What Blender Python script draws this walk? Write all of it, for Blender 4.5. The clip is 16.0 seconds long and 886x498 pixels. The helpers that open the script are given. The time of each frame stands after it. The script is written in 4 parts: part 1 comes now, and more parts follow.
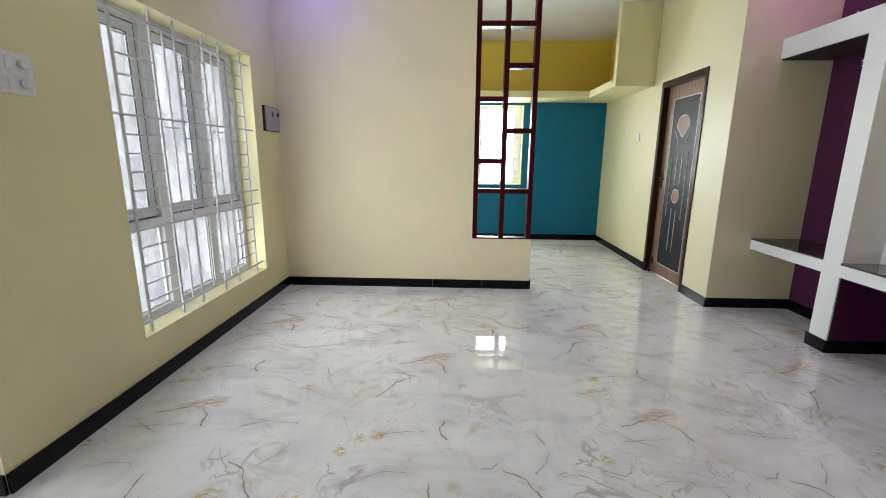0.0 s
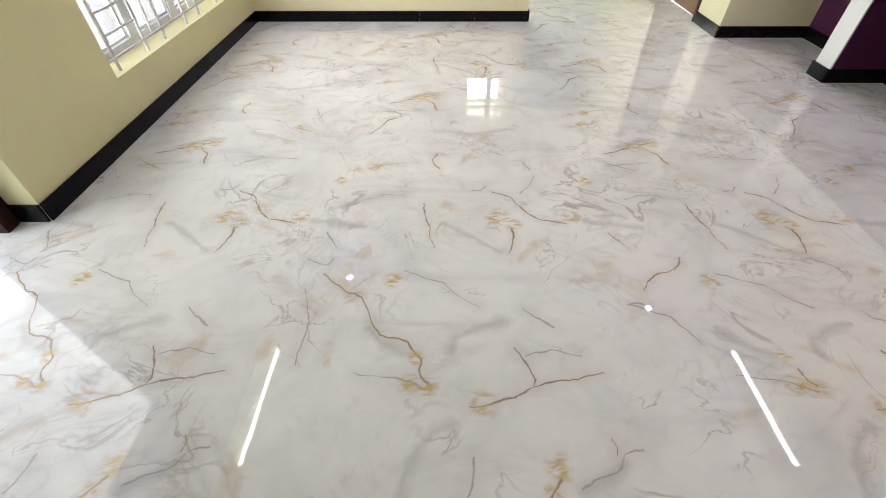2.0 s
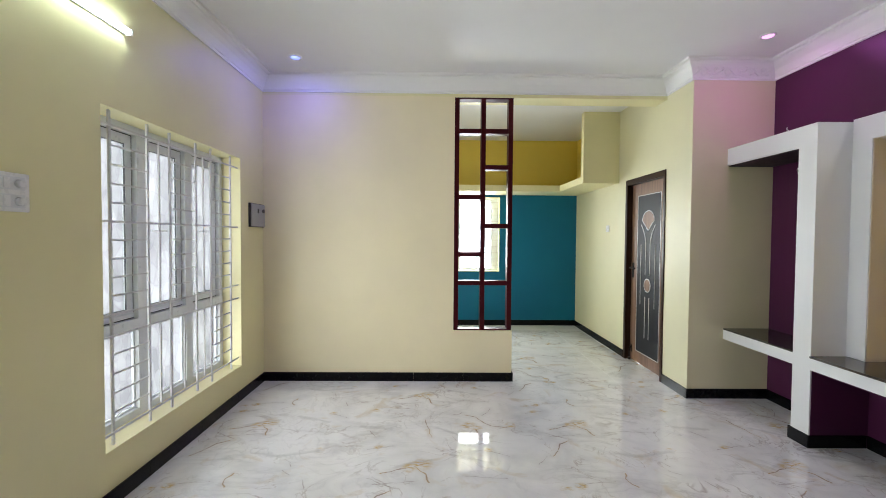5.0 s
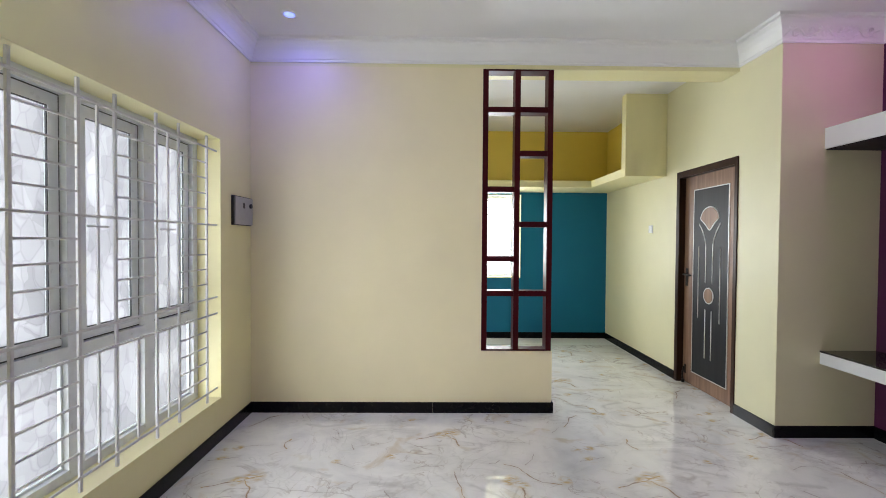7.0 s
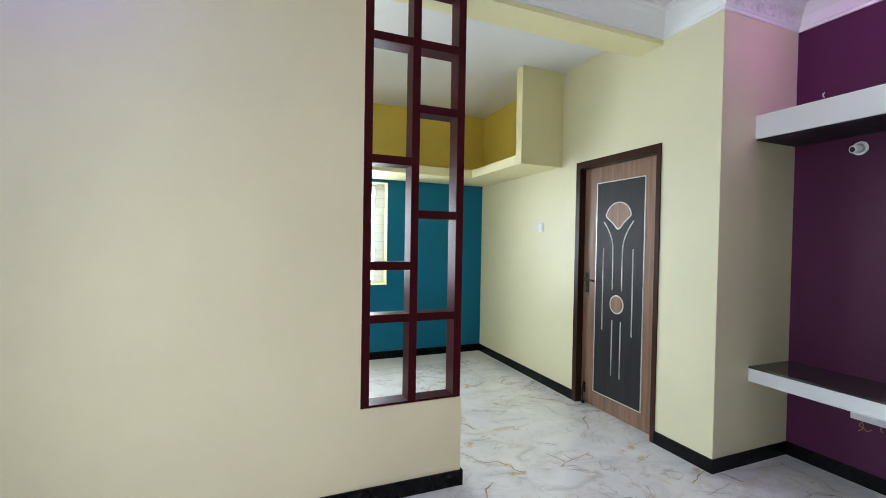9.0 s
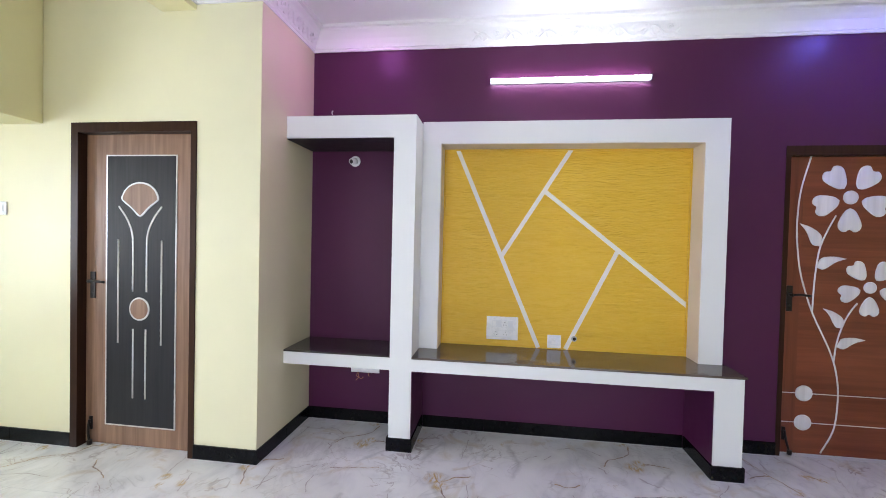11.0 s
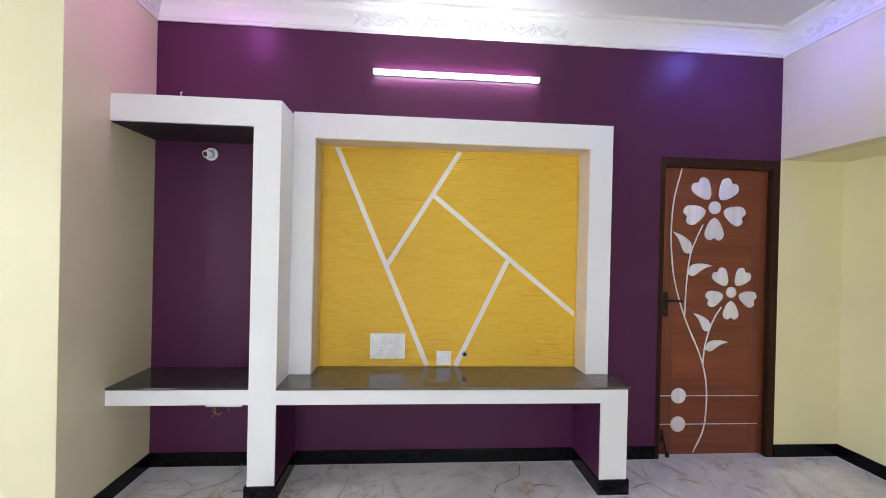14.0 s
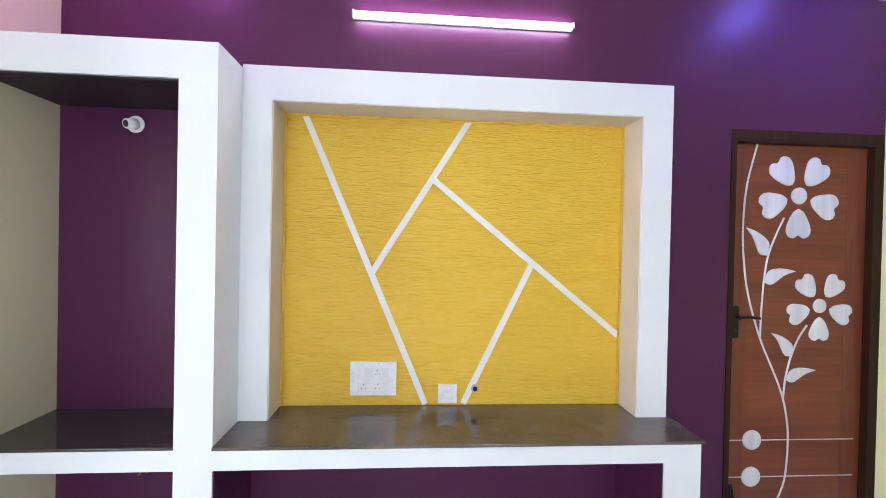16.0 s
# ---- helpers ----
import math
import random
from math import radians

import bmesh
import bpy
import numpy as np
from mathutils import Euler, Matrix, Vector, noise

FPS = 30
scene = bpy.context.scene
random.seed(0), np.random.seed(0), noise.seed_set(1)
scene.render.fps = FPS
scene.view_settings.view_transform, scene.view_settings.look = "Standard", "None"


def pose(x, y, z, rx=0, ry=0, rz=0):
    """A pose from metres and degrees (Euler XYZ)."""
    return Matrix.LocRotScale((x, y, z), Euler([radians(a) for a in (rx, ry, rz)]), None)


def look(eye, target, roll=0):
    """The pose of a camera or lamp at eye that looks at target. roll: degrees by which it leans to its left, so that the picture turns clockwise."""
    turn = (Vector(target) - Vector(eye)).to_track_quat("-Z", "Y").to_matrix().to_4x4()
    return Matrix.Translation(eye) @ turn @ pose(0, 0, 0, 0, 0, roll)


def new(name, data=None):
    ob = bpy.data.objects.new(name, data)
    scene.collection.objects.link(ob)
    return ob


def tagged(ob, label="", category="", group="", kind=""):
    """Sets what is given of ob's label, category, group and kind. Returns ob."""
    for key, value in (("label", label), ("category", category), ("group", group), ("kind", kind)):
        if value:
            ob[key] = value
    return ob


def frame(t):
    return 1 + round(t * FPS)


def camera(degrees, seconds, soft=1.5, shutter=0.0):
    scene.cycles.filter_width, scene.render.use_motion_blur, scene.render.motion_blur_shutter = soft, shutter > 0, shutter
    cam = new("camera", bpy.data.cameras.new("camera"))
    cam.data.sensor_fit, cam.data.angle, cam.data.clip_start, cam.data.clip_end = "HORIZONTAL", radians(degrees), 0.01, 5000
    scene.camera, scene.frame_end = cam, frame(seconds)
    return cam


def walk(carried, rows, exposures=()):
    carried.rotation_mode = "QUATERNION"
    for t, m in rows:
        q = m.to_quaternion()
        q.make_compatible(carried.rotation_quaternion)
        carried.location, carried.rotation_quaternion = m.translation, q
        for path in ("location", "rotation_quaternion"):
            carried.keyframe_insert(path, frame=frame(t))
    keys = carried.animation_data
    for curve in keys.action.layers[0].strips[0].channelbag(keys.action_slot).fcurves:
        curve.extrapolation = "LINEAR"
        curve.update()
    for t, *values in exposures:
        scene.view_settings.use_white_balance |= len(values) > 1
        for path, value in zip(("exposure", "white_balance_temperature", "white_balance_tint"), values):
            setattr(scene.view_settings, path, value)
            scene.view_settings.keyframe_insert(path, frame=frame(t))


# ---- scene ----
cam = camera(92.1, 16.0, 0.92)
PATH = [
    (0, (0.071, 0.088, 1.316), (0.002, 2.042, 0.893), 0.5),
    (0.5, (0.072, 0.058, 1.211), (-0.001, 1.829, 0.285), 0.4),
    (1, (0.068, 0.034, 1.205), (0.016, 1.512, -0.141), 0.1),
    (1.5, (0.065, 0.029, 1.214), (0.035, 1.469, -0.173), 0.0),
    (2, (0.069, 0.03, 1.216), (0.054, 1.47, -0.172), -0.2),
    (2.5, (0.066, 0.034, 1.221), (0.069, 1.472, -0.168), 0.1),
    (3, (0.072, 0.052, 1.279), (0.087, 1.667, 0.1), 0.2),
    (3.5, (0.092, 0.039, 1.403), (0.113, 1.934, 0.767), 0.2),
    (4, (0.091, 0.01, 1.478), (0.114, 2.005, 1.338), 0.4),
    (6.5, (-0.081, 0.484, 1.401), (-0.057, 2.484, 1.366), 0.4),
    (7, (-0.144, 0.795, 1.42), (-0.122, 2.795, 1.382), 0.4),
    (7.5, (-0.227, 1.155, 1.403), (-0.208, 3.154, 1.366), 0.5),
    (8, (-0.26, 1.454, 1.398), (-0.246, 3.453, 1.354), 0.4),
    (8.5, (-0.26, 1.762, 1.419), (-0.093, 3.754, 1.375), 0.6),
    (9, (-0.24, 2.06, 1.411), (0.513, 3.913, 1.377), 1.0),
    (9.5, (-0.158, 2.261, 1.422), (1.089, 3.824, 1.385), 1.3),
    (10, (-0.084, 2.377, 1.415), (1.564, 3.511, 1.388), 1.7),
    (10.2, (-0.092, 2.379, 1.426), (1.675, 3.315, 1.39), 1.5),
    (12.3, (-0.191, 2.389, 1.429), (1.802, 2.223, 1.425), 1.6),
    (12.5, (-0.165, 2.351, 1.441), (1.828, 2.193, 1.432), 1.5),
    (13, (-0.12, 2.271, 1.466), (1.874, 2.111, 1.454), 1.4),
    (13.5, (-0.048, 2.217, 1.449), (1.946, 2.063, 1.444), 1.4),
    (14, (0.182, 2.217, 1.452), (2.176, 2.064, 1.443), 1.3),
    (14.5, (0.443, 2.194, 1.439), (2.437, 2.045, 1.427), 1.3),
    (15, (0.733, 2.159, 1.446), (2.727, 2.01, 1.433), 1.2),
    (15.5, (0.857, 2.161, 1.454), (2.851, 2.014, 1.438), 1.2),
    (16, (0.878, 2.173, 1.467), (2.873, 2.026, 1.448), 1.2),
]
EXPOSURES = [(0, 0.12, 6450, 10), (0.5, 0.20, 6550, 11), (1, 0.53, 6800, 11), (1.5, 0.66, 6850, 10), (2.5, 0.66, 6850, 9), (3, 0.55, 6800, 10),
             (3.5, 0.18, 7350, 11), (4, 0.16, 6450, 9), (6.5, 0.10, 6450, 11), (8, 0.05, 6380, 13), (9, 0.14, 5900, 10), (9.5, 0.38, 6000, 12),
             (10, 0.52, 5850, 16), (12.5, 0.62, 6350, 14), (13.5, 0.63, 6350, 14), (14, 0.68, 6350, 14), (14.5, 0.86, 6350, 13), (15, 1.02, 6000, 12), (16, 1.05, 5850, 11)]
walk(cam, [(t, look(eye, target, roll)) for t, eye, target, roll in PATH], EXPOSURES)

# ---- world, sun, large lights ----
world = bpy.data.worlds.new("world")
scene.world = world
world.use_nodes = True
wn = world.node_tree.nodes
sky = wn.new("ShaderNodeTexSky")
sky.sky_type, sky.sun_disc = "NISHITA", False
sky.sun_elevation, sky.sun_rotation = radians(55), radians(250)
wn["Background"].inputs["Strength"].default_value = 0.12
world.node_tree.links.new(sky.outputs["Color"], wn["Background"].inputs["Color"])


def sun_lamp(strength, angle, elevation, rotation):
    data = bpy.data.lights.new("sun", "SUN")
    data.energy, data.angle, data.color = strength, radians(angle), (1.0, 0.96, 0.9)
    ob = new("sun", data)
    ob.matrix_world = pose(0, 0, 20, 90 - elevation, 0, -rotation)
    return ob


def area_lamp(name, eye, target, w, h, watts, colour):
    data = bpy.data.lights.new(name, "AREA")
    data.shape, data.size, data.size_y = "RECTANGLE", w, h
    data.energy, data.color = watts, colour
    ob = new(name, data)
    ob.matrix_world = look(eye, target)
    return ob


def disc_lamp(name, eye, watts, colour, size=0.07):
    """A flat round lamp that faces straight down."""
    data = bpy.data.lights.new(name, "AREA")
    data.shape, data.size = "DISK", size
    data.energy, data.color = watts, colour
    ob = new(name, data)
    ob.location = eye
    return ob


sun_lamp(1.0, 20, 55, 250)
DAY = (0.94, 0.98, 1.0)
area_lamp("window_daylight", (-2.12, 3.04, 1.25), (0, 3.04, 1.0), 1.75, 1.9, 106, DAY)
area_lamp("doorway_daylight", (-2.55, 0.955, 1.25), (2, 0.955, 1.0), 1.6, 2.2, 21, DAY)
area_lamp("dining_daylight", (0.40, 7.45, 1.55), (0.4, 5, 1.3), 1.5, 1.5, 98, DAY)
# added fill lamp in an unseen opening, brightens the dining room
area_lamp("dining_side_fill", (-1.72, 5.75, 1.45), (2, 5.75, 1.3), 1.1, 1.2, 13, DAY)
TUBE_GLOW = 27.0
BLUE, PINK = (0.20, 0.18, 1.0), (0.85, 0.20, 0.95)
DOWNLIGHTS = [((-1.21, 3.86), BLUE, 4.4), ((2.59, 3.36), PINK, 2.2), ((2.58, 0.06), BLUE, 5.2)]
for (lx, ly), tint, watts in DOWNLIGHTS:
    disc_lamp("downlight_beam", (lx, ly, 3.004), watts, tint)


# ---- materials ----
class Nodes:
    """A small builder for one procedural material."""

    def __init__(self, name, rough=0.5, metal=0.0, spec=0.5):
        self.mat = bpy.data.materials.new(name)
        self.mat.use_nodes = True
        self.tree = self.mat.node_tree
        self.bsdf = self.tree.nodes["Principled BSDF"]
        self.bsdf.inputs["Roughness"].default_value = rough
        self.bsdf.inputs["Metallic"].default_value = metal
        self.bsdf.inputs["Specular IOR Level"].default_value = spec
        self.coord = self.add("ShaderNodeTexCoord").outputs["Object"]

    def add(self, kind, **values):
        node = self.tree.nodes.new(kind)
        for key, value in values.items():
            node.inputs[key.replace("_", " ")].default_value = value
        return node

    def link(self, a, b):
        self.tree.links.new(a, b)
        return b

    def scaled(self, vec):
        node = self.add("ShaderNodeMapping")
        node.inputs["Scale"].default_value = vec
        self.link(self.coord, node.inputs["Vector"])
        return node.outputs["Vector"]

    def noise(self, scale, detail=4.0, vec=None, distortion=0.0, rough=0.55):
        node = self.add("ShaderNodeTexNoise", Scale=scale, Detail=detail, Distortion=distortion, Roughness=rough)
        self.link(vec or self.coord, node.inputs["Vector"])
        return node

    def ramp(self, fac, stops):
        node = self.add("ShaderNodeValToRGB")
        els = node.color_ramp.elements
        while len(els) < len(stops):
            els.new(0.5)
        for e, (p, c) in zip(els, stops):
            e.position, e.color = p, (*c, 1) if len(c) == 3 else c
        self.link(fac, node.inputs["Fac"])
        return node.outputs["Color"]

    def math(self, op, a, b=None, clamp=False):
        node = self.add("ShaderNodeMath")
        node.operation, node.use_clamp = op, clamp
        for i, v in enumerate((a, b)):
            if v is None:
                continue
            if isinstance(v, (int, float)):
                node.inputs[i].default_value = v
            else:
                self.link(v, node.inputs[i])
        return node.outputs[0]

    def mix(self, fac, a, b, blend="MIX"):
        node = self.add("ShaderNodeMix")
        node.data_type, node.blend_type = "RGBA", blend
        for i, v in ((0, fac), (6, a), (7, b)):
            if isinstance(v, (int, float)):
                node.inputs[i].default_value = v
            elif isinstance(v, tuple):
                node.inputs[i].default_value = (*v, 1)
            else:
                self.link(v, node.inputs[i])
        return node.outputs[2]

    def colour(self, value):
        if isinstance(value, tuple):
            self.bsdf.inputs["Base Color"].default_value = (*value, 1)
        else:
            self.link(value, self.bsdf.inputs["Base Color"])
        return self

    def rough(self, fac, lo, hi):
        node = self.add("ShaderNodeMapRange")
        node.inputs["To Min"].default_value, node.inputs["To Max"].default_value = lo, hi
        self.link(fac, node.inputs["Value"])
        self.link(node.outputs[0], self.bsdf.inputs["Roughness"])
        return self

    def bump(self, fac, strength=0.2, distance=0.002):
        node = self.add("ShaderNodeBump", Strength=strength, Distance=distance)
        self.link(fac, node.inputs["Height"])
        self.link(node.outputs["Normal"], self.bsdf.inputs["Normal"])
        return self


def shade(c, k):
    return tuple(min(1.0, v * k) for v in c)


def paint(name, c, rough=0.45, vary=0.05, bump=0.12, spec=0.5):
    """Rolled emulsion: fine stipple, faint broad unevenness."""
    n = Nodes(name, rough, 0.0, spec)
    broad = n.noise(1.1, 5)
    n.colour(n.ramp(broad.outputs["Fac"], [(0.3, shade(c, 1 - vary)), (0.7, shade(c, 1 + vary))]))
    fine = n.noise(160, 3)
    mid = n.noise(14, 4)
    n.rough(mid.outputs["Fac"], rough - 0.08, rough + 0.1)
    if bump:
        n.bump(n.math("ADD", fine.outputs["Fac"], n.math("MULTIPLY", mid.outputs["Fac"], 1.5)), bump, 0.0015)
    return n.mat


def plain(name, c, rough=0.4, metal=0.0, vary=0.08, scale=30, spec=0.5):
    n = Nodes(name, rough, metal, spec)
    f = n.noise(scale, 4)
    n.colour(n.ramp(f.outputs["Fac"], [(0.3, shade(c, 1 - vary)), (0.7, shade(c, 1 + vary))]))
    n.rough(f.outputs["Fac"], max(0.03, rough - 0.08), rough + 0.08)
    return n.mat


def wood(name, dark, light, axis, rough=0.35, fine=60.0, spec=0.5):
    """Laminate with grain running along one local axis."""
    n = Nodes(name, rough, 0.0, spec)
    stretch = [fine, fine, fine]
    stretch[axis] = fine / 22
    v = n.scaled(tuple(stretch))
    grain = n.noise(1.0, 6, v, 0.4)
    broad = n.noise(0.16, 3, v)
    f = n.math("ADD", n.math("MULTIPLY", grain.outputs["Fac"], 0.65), n.math("MULTIPLY", broad.outputs["Fac"], 0.35))
    n.colour(n.ramp(f, [(0.36, dark), (0.64, light)]))
    n.rough(grain.outputs["Fac"], rough - 0.06, rough + 0.1)
    n.bump(grain.outputs["Fac"], 0.08, 0.0008)
    return n.mat


def granite(name, dusty, dark, pale):
    n = Nodes(name, 0.1, spec=0.6)
    cell = n.add("ShaderNodeTexVoronoi", Scale=330.0)
    n.link(n.coord, cell.inputs["Vector"])
    speck = n.ramp(cell.outputs["Color"], [(0.25, dark), (0.75, pale)])
    dust = n.noise(3.0, 6)
    n.colour(n.mix(n.ramp(dust.outputs["Fac"], [(0.38, (0.05, 0.05, 0.05)), (0.68, (dusty, dusty, dusty))]), speck, (0.21, 0.17, 0.135)))
    n.rough(dust.outputs["Fac"], 0.04, 0.16)
    return n.mat


def stroke_panel(name):
    """Hand-trowelled yellow plaster with horizontal strokes."""
    n = Nodes(name, 0.42)
    v = n.scaled((1.0, 3.4, 30.0))
    strokes = n.noise(1.0, 7, v, 1.2, 0.62)
    v2 = n.scaled((1.0, 10.0, 90.0))
    fine = n.noise(1.0, 4, v2, 1.5)
    f = n.math("ADD", n.math("MULTIPLY", strokes.outputs["Fac"], 0.48), n.math("MULTIPLY", fine.outputs["Fac"], 0.52))
    n.colour(n.ramp(f, [(0.28, (0.77, 0.465, 0.024)), (0.46, (0.84, 0.52, 0.04)), (0.72, (0.88, 0.58, 0.085))]))
    # only some strokes bite deep
    bite = n.ramp(n.noise(4.5, 4, None, 1.0).outputs["Fac"], [(0.40, (0.75, 0.75, 0.75)), (0.62, (1, 1, 1))])
    n.bump(n.math("MULTIPLY", n.math("SUBTRACT", f, 0.5), bite), 1.0, 0.024)
    return n.mat


def marble(name, veins, faint, smoke, blots, seed):
    """Polished porcelain slab: cloudy white body, soft grey drifts, brown and ochre veins at fixed places of the print."""
    n = Nodes(name, 0.05, spec=0.7)
    off = n.add("ShaderNodeVectorMath")
    off.operation = "ADD"
    n.link(n.coord, off.inputs[0])
    off.inputs[1].default_value = (seed * 3.7, seed * 1.9, 0)
    p0 = off.outputs[0]
    place = n.add("ShaderNodeNewGeometry").outputs["Position"]
    cloud = n.noise(2.2, 6, place, 1.6)
    drift_map = n.add("ShaderNodeMapping")
    drift_map.inputs["Scale"].default_value = (1.5, 3.4, 1)
    drift_map.inputs["Rotation"].default_value = (0, 0, radians(-24))
    n.link(place, drift_map.inputs["Vector"])
    drift = n.noise(1.0, 5, drift_map.outputs[0], 1.1, 0.55)
    body = n.ramp(cloud.outputs["Fac"], [(0.25, (0.68, 0.68, 0.68)), (0.48, (0.80, 0.795, 0.78)), (0.72, (0.85, 0.845, 0.83))])
    ridge = n.math("ABSOLUTE", n.math("SUBTRACT", drift.outputs["Fac"], 0.5))
    soft = n.ramp(ridge, [(0.0, (0.36, 0.36, 0.36)), (0.02, (0.22, 0.22, 0.22)), (0.14, (0, 0, 0))])
    veil = n.noise(1.3, 3, place, 0.8)
    col = n.mix(n.math("MULTIPLY", soft, n.ramp(veil.outputs["Fac"], [(0.44, (0.1, 0.1, 0.1)), (0.62, (1, 1, 1))])), body, (0.33, 0.325, 0.33))
    # wandering fine brown hairlines
    hair = n.noise(3.4, 5, place, 1.4, 0.5)
    hr = n.math("ABSOLUTE", n.math("SUBTRACT", hair.outputs["Fac"], 0.5))
    gate = n.noise(2.7, 2, place)
    hl = n.math("MULTIPLY", n.ramp(hr, [(0.0, (0.72, 0.72, 0.72)), (0.013, (0, 0, 0))]), n.ramp(gate.outputs["Fac"], [(0.50, (0, 0, 0)), (0.62, (0.75, 0.75, 0.75))]))
    col = n.mix(hl, col, (0.33, 0.26, 0.22))
    # torn feathery scribbles and tan smudges
    torn = n.noise(3.3, 4, place, 0.9, 0.52)
    tr = n.math("ABSOLUTE", n.math("SUBTRACT", torn.outputs["Fac"], 0.5))
    where = n.noise(1.9, 3, place, 0.6)
    tm = n.math("MULTIPLY", n.ramp(tr, [(0.0, (0.68, 0.68, 0.68)), (0.024, (0, 0, 0))]), n.ramp(where.outputs["Fac"], [(0.54, (0, 0, 0)), (0.64, (0.9, 0.9, 0.9))]))
    col = n.mix(tm, col, (0.30, 0.25, 0.225))
    tan_where = n.noise(2.6, 5, place, 1.8)
    col = n.mix(n.ramp(tan_where.outputs["Fac"], [(0.58, (0, 0, 0)), (0.70, (0.5, 0.5, 0.5))]), col, (0.56, 0.44, 0.28))
    # the print's own veins, as warped strokes
    # folded grey swirls, drawn out and feathered
    fold = n.noise(1.7, 3, place, 2.6, 0.5)
    fr = n.math("ABSOLUTE", n.math("SUBTRACT", n.math("FRACT", n.math("MULTIPLY", fold.outputs["Fac"], 7.0)), 0.5))
    fw = n.noise(2.1, 3, place, 0.5)
    fm = n.math("MULTIPLY", n.ramp(fr, [(0.0, (0.42, 0.42, 0.42)), (0.05, (0.2, 0.2, 0.2)), (0.22, (0, 0, 0))]), n.ramp(fw.outputs["Fac"], [(0.48, (0, 0, 0)), (0.64, (1, 1, 1))]))
    col = n.mix(fm, col, (0.40, 0.39, 0.385))
    wob = n.noise(13, 3, p0)
    shift = n.add("ShaderNodeVectorMath")
    shift.operation = "MULTIPLY_ADD"
    n.link(wob.outputs["Color"], shift.inputs[0])
    shift.inputs[1].default_value = (0.034, 0.034, 0)
    base = n.add("ShaderNodeVectorMath")
    base.operation = "SUBTRACT"
    n.link(n.coord, base.inputs[0])
    base.inputs[1].default_value = (0.017, 0.017, 0)
    flat = n.add("ShaderNodeVectorMath")
    flat.operation = "MULTIPLY"
    n.link(base.outputs[0], flat.inputs[0])
    flat.inputs[1].default_value = (1, 1, 0)
    n.link(flat.outputs[0], shift.inputs[2])
    p = shift.outputs[0]

    def segment(a, b):
        d = (b[0] - a[0], b[1] - a[1], 0)
        pa = n.add("ShaderNodeVectorMath")
        pa.operation = "SUBTRACT"
        n.link(p, pa.inputs[0])
        pa.inputs[1].default_value = (a[0], a[1], 0)
        dot = n.add("ShaderNodeVectorMath")
        dot.operation = "DOT_PRODUCT"
        n.link(pa.outputs[0], dot.inputs[0])
        k = 1 / (d[0] ** 2 + d[1] ** 2)
        dot.inputs[1].default_value = (d[0] * k, d[1] * k, 0)
        h = n.math("ADD", dot.outputs["Value"], 0.0, True)
        along = n.add("ShaderNodeVectorMath")
        along.operation = "SCALE"
        along.inputs[0].default_value = d
        n.link(h, along.inputs["Scale"])
        dist = n.add("ShaderNodeVectorMath")
        dist.operation = "DISTANCE"
        n.link(pa.outputs[0], dist.inputs[0])
        n.link(along.outputs[0], dist.inputs[1])
        return dist.outputs["Value"]

    def nearest(lines):
        near = None
        for line in lines:
            for a, b in zip(line, line[1:]):
                d = segment(a, b)
                near = d if near is None else n.math("MINIMUM", near, d)
        return near

    width = n.ramp(n.noise(9, 3, p0).outputs["Fac"], [(0.38, (0.0022, 0.0022, 0.0022)), (0.68, (0.0085, 0.0085, 0.0085))])
    strong, weak, wide = nearest(veins), nearest(faint), nearest(smoke)
    core = n.math("SUBTRACT", 1.0, n.math("DIVIDE", strong, width), True)
    halo = n.math("SUBTRACT", 1.0, n.math("DIVIDE", strong, 0.04), True)
    thin = n.math("SUBTRACT", 1.0, n.math("DIVIDE", weak, n.math("MULTIPLY", width, 0.8)), True)
    mist = n.math("SUBTRACT", 1.0, n.math("DIVIDE", weak, 0.05), True)
    tone = n.ramp(n.noise(4.0, 2, p0).outputs["Fac"], [(0.40, (0.25, 0.18, 0.14)), (0.60, (0.46, 0.29, 0.11))])
    haze = n.math("SUBTRACT", 1.0, n.math("DIVIDE", wide, n.math("MULTIPLY", width, 6.0)), True)
    col = n.mix(n.math("MULTIPLY", haze, 0.42), col, (0.37, 0.365, 0.36))
    col = n.mix(n.math("MULTIPLY", mist, 0.22), col, (0.46, 0.45, 0.45))
    col = n.mix(n.math("MULTIPLY", thin, 0.8), col, (0.33, 0.28, 0.26))
    col = n.mix(n.math("MULTIPLY", halo, 0.25), col, (0.52, 0.46, 0.39))
    col = n.mix(n.math("MULTIPLY", core, 1.05, True), col, tone)
    spot = None
    for bx, by, r in blots:
        d = n.add("ShaderNodeVectorMath")
        d.operation = "DISTANCE"
        n.link(p, d.inputs[0])
        d.inputs[1].default_value = (bx, by, 0)
        s = n.math("SUBTRACT", 1.0, n.math("DIVIDE", d.outputs["Value"], r), True)
        spot = s if spot is None else n.math("MAXIMUM", spot, s)
    lean = n.add("ShaderNodeMapping")
    lean.inputs["Scale"].default_value = (16, 40, 1)
    lean.inputs["Rotation"].default_value = (0, 0, radians(-20))
    n.link(p0, lean.inputs["Vector"])
    patch = n.noise(1.0, 5, lean.outputs[0], 0.8, 0.6)
    sm = n.math("MULTIPLY", n.math("MULTIPLY", spot, 1.6, True), n.ramp(patch.outputs["Fac"], [(0.43, (0, 0, 0)), (0.58, (1, 1, 1))]))
    col = n.mix(n.math("MULTIPLY", sm, 0.82), col, (0.54, 0.36, 0.11))
    n.colour(col)
    smear = n.noise(1.6, 4)
    n.rough(smear.outputs["Fac"], 0.008, 0.034)
    n.bump(n.noise(2.3, 1).outputs["Fac"], 0.02, 0.004)
    return n.mat


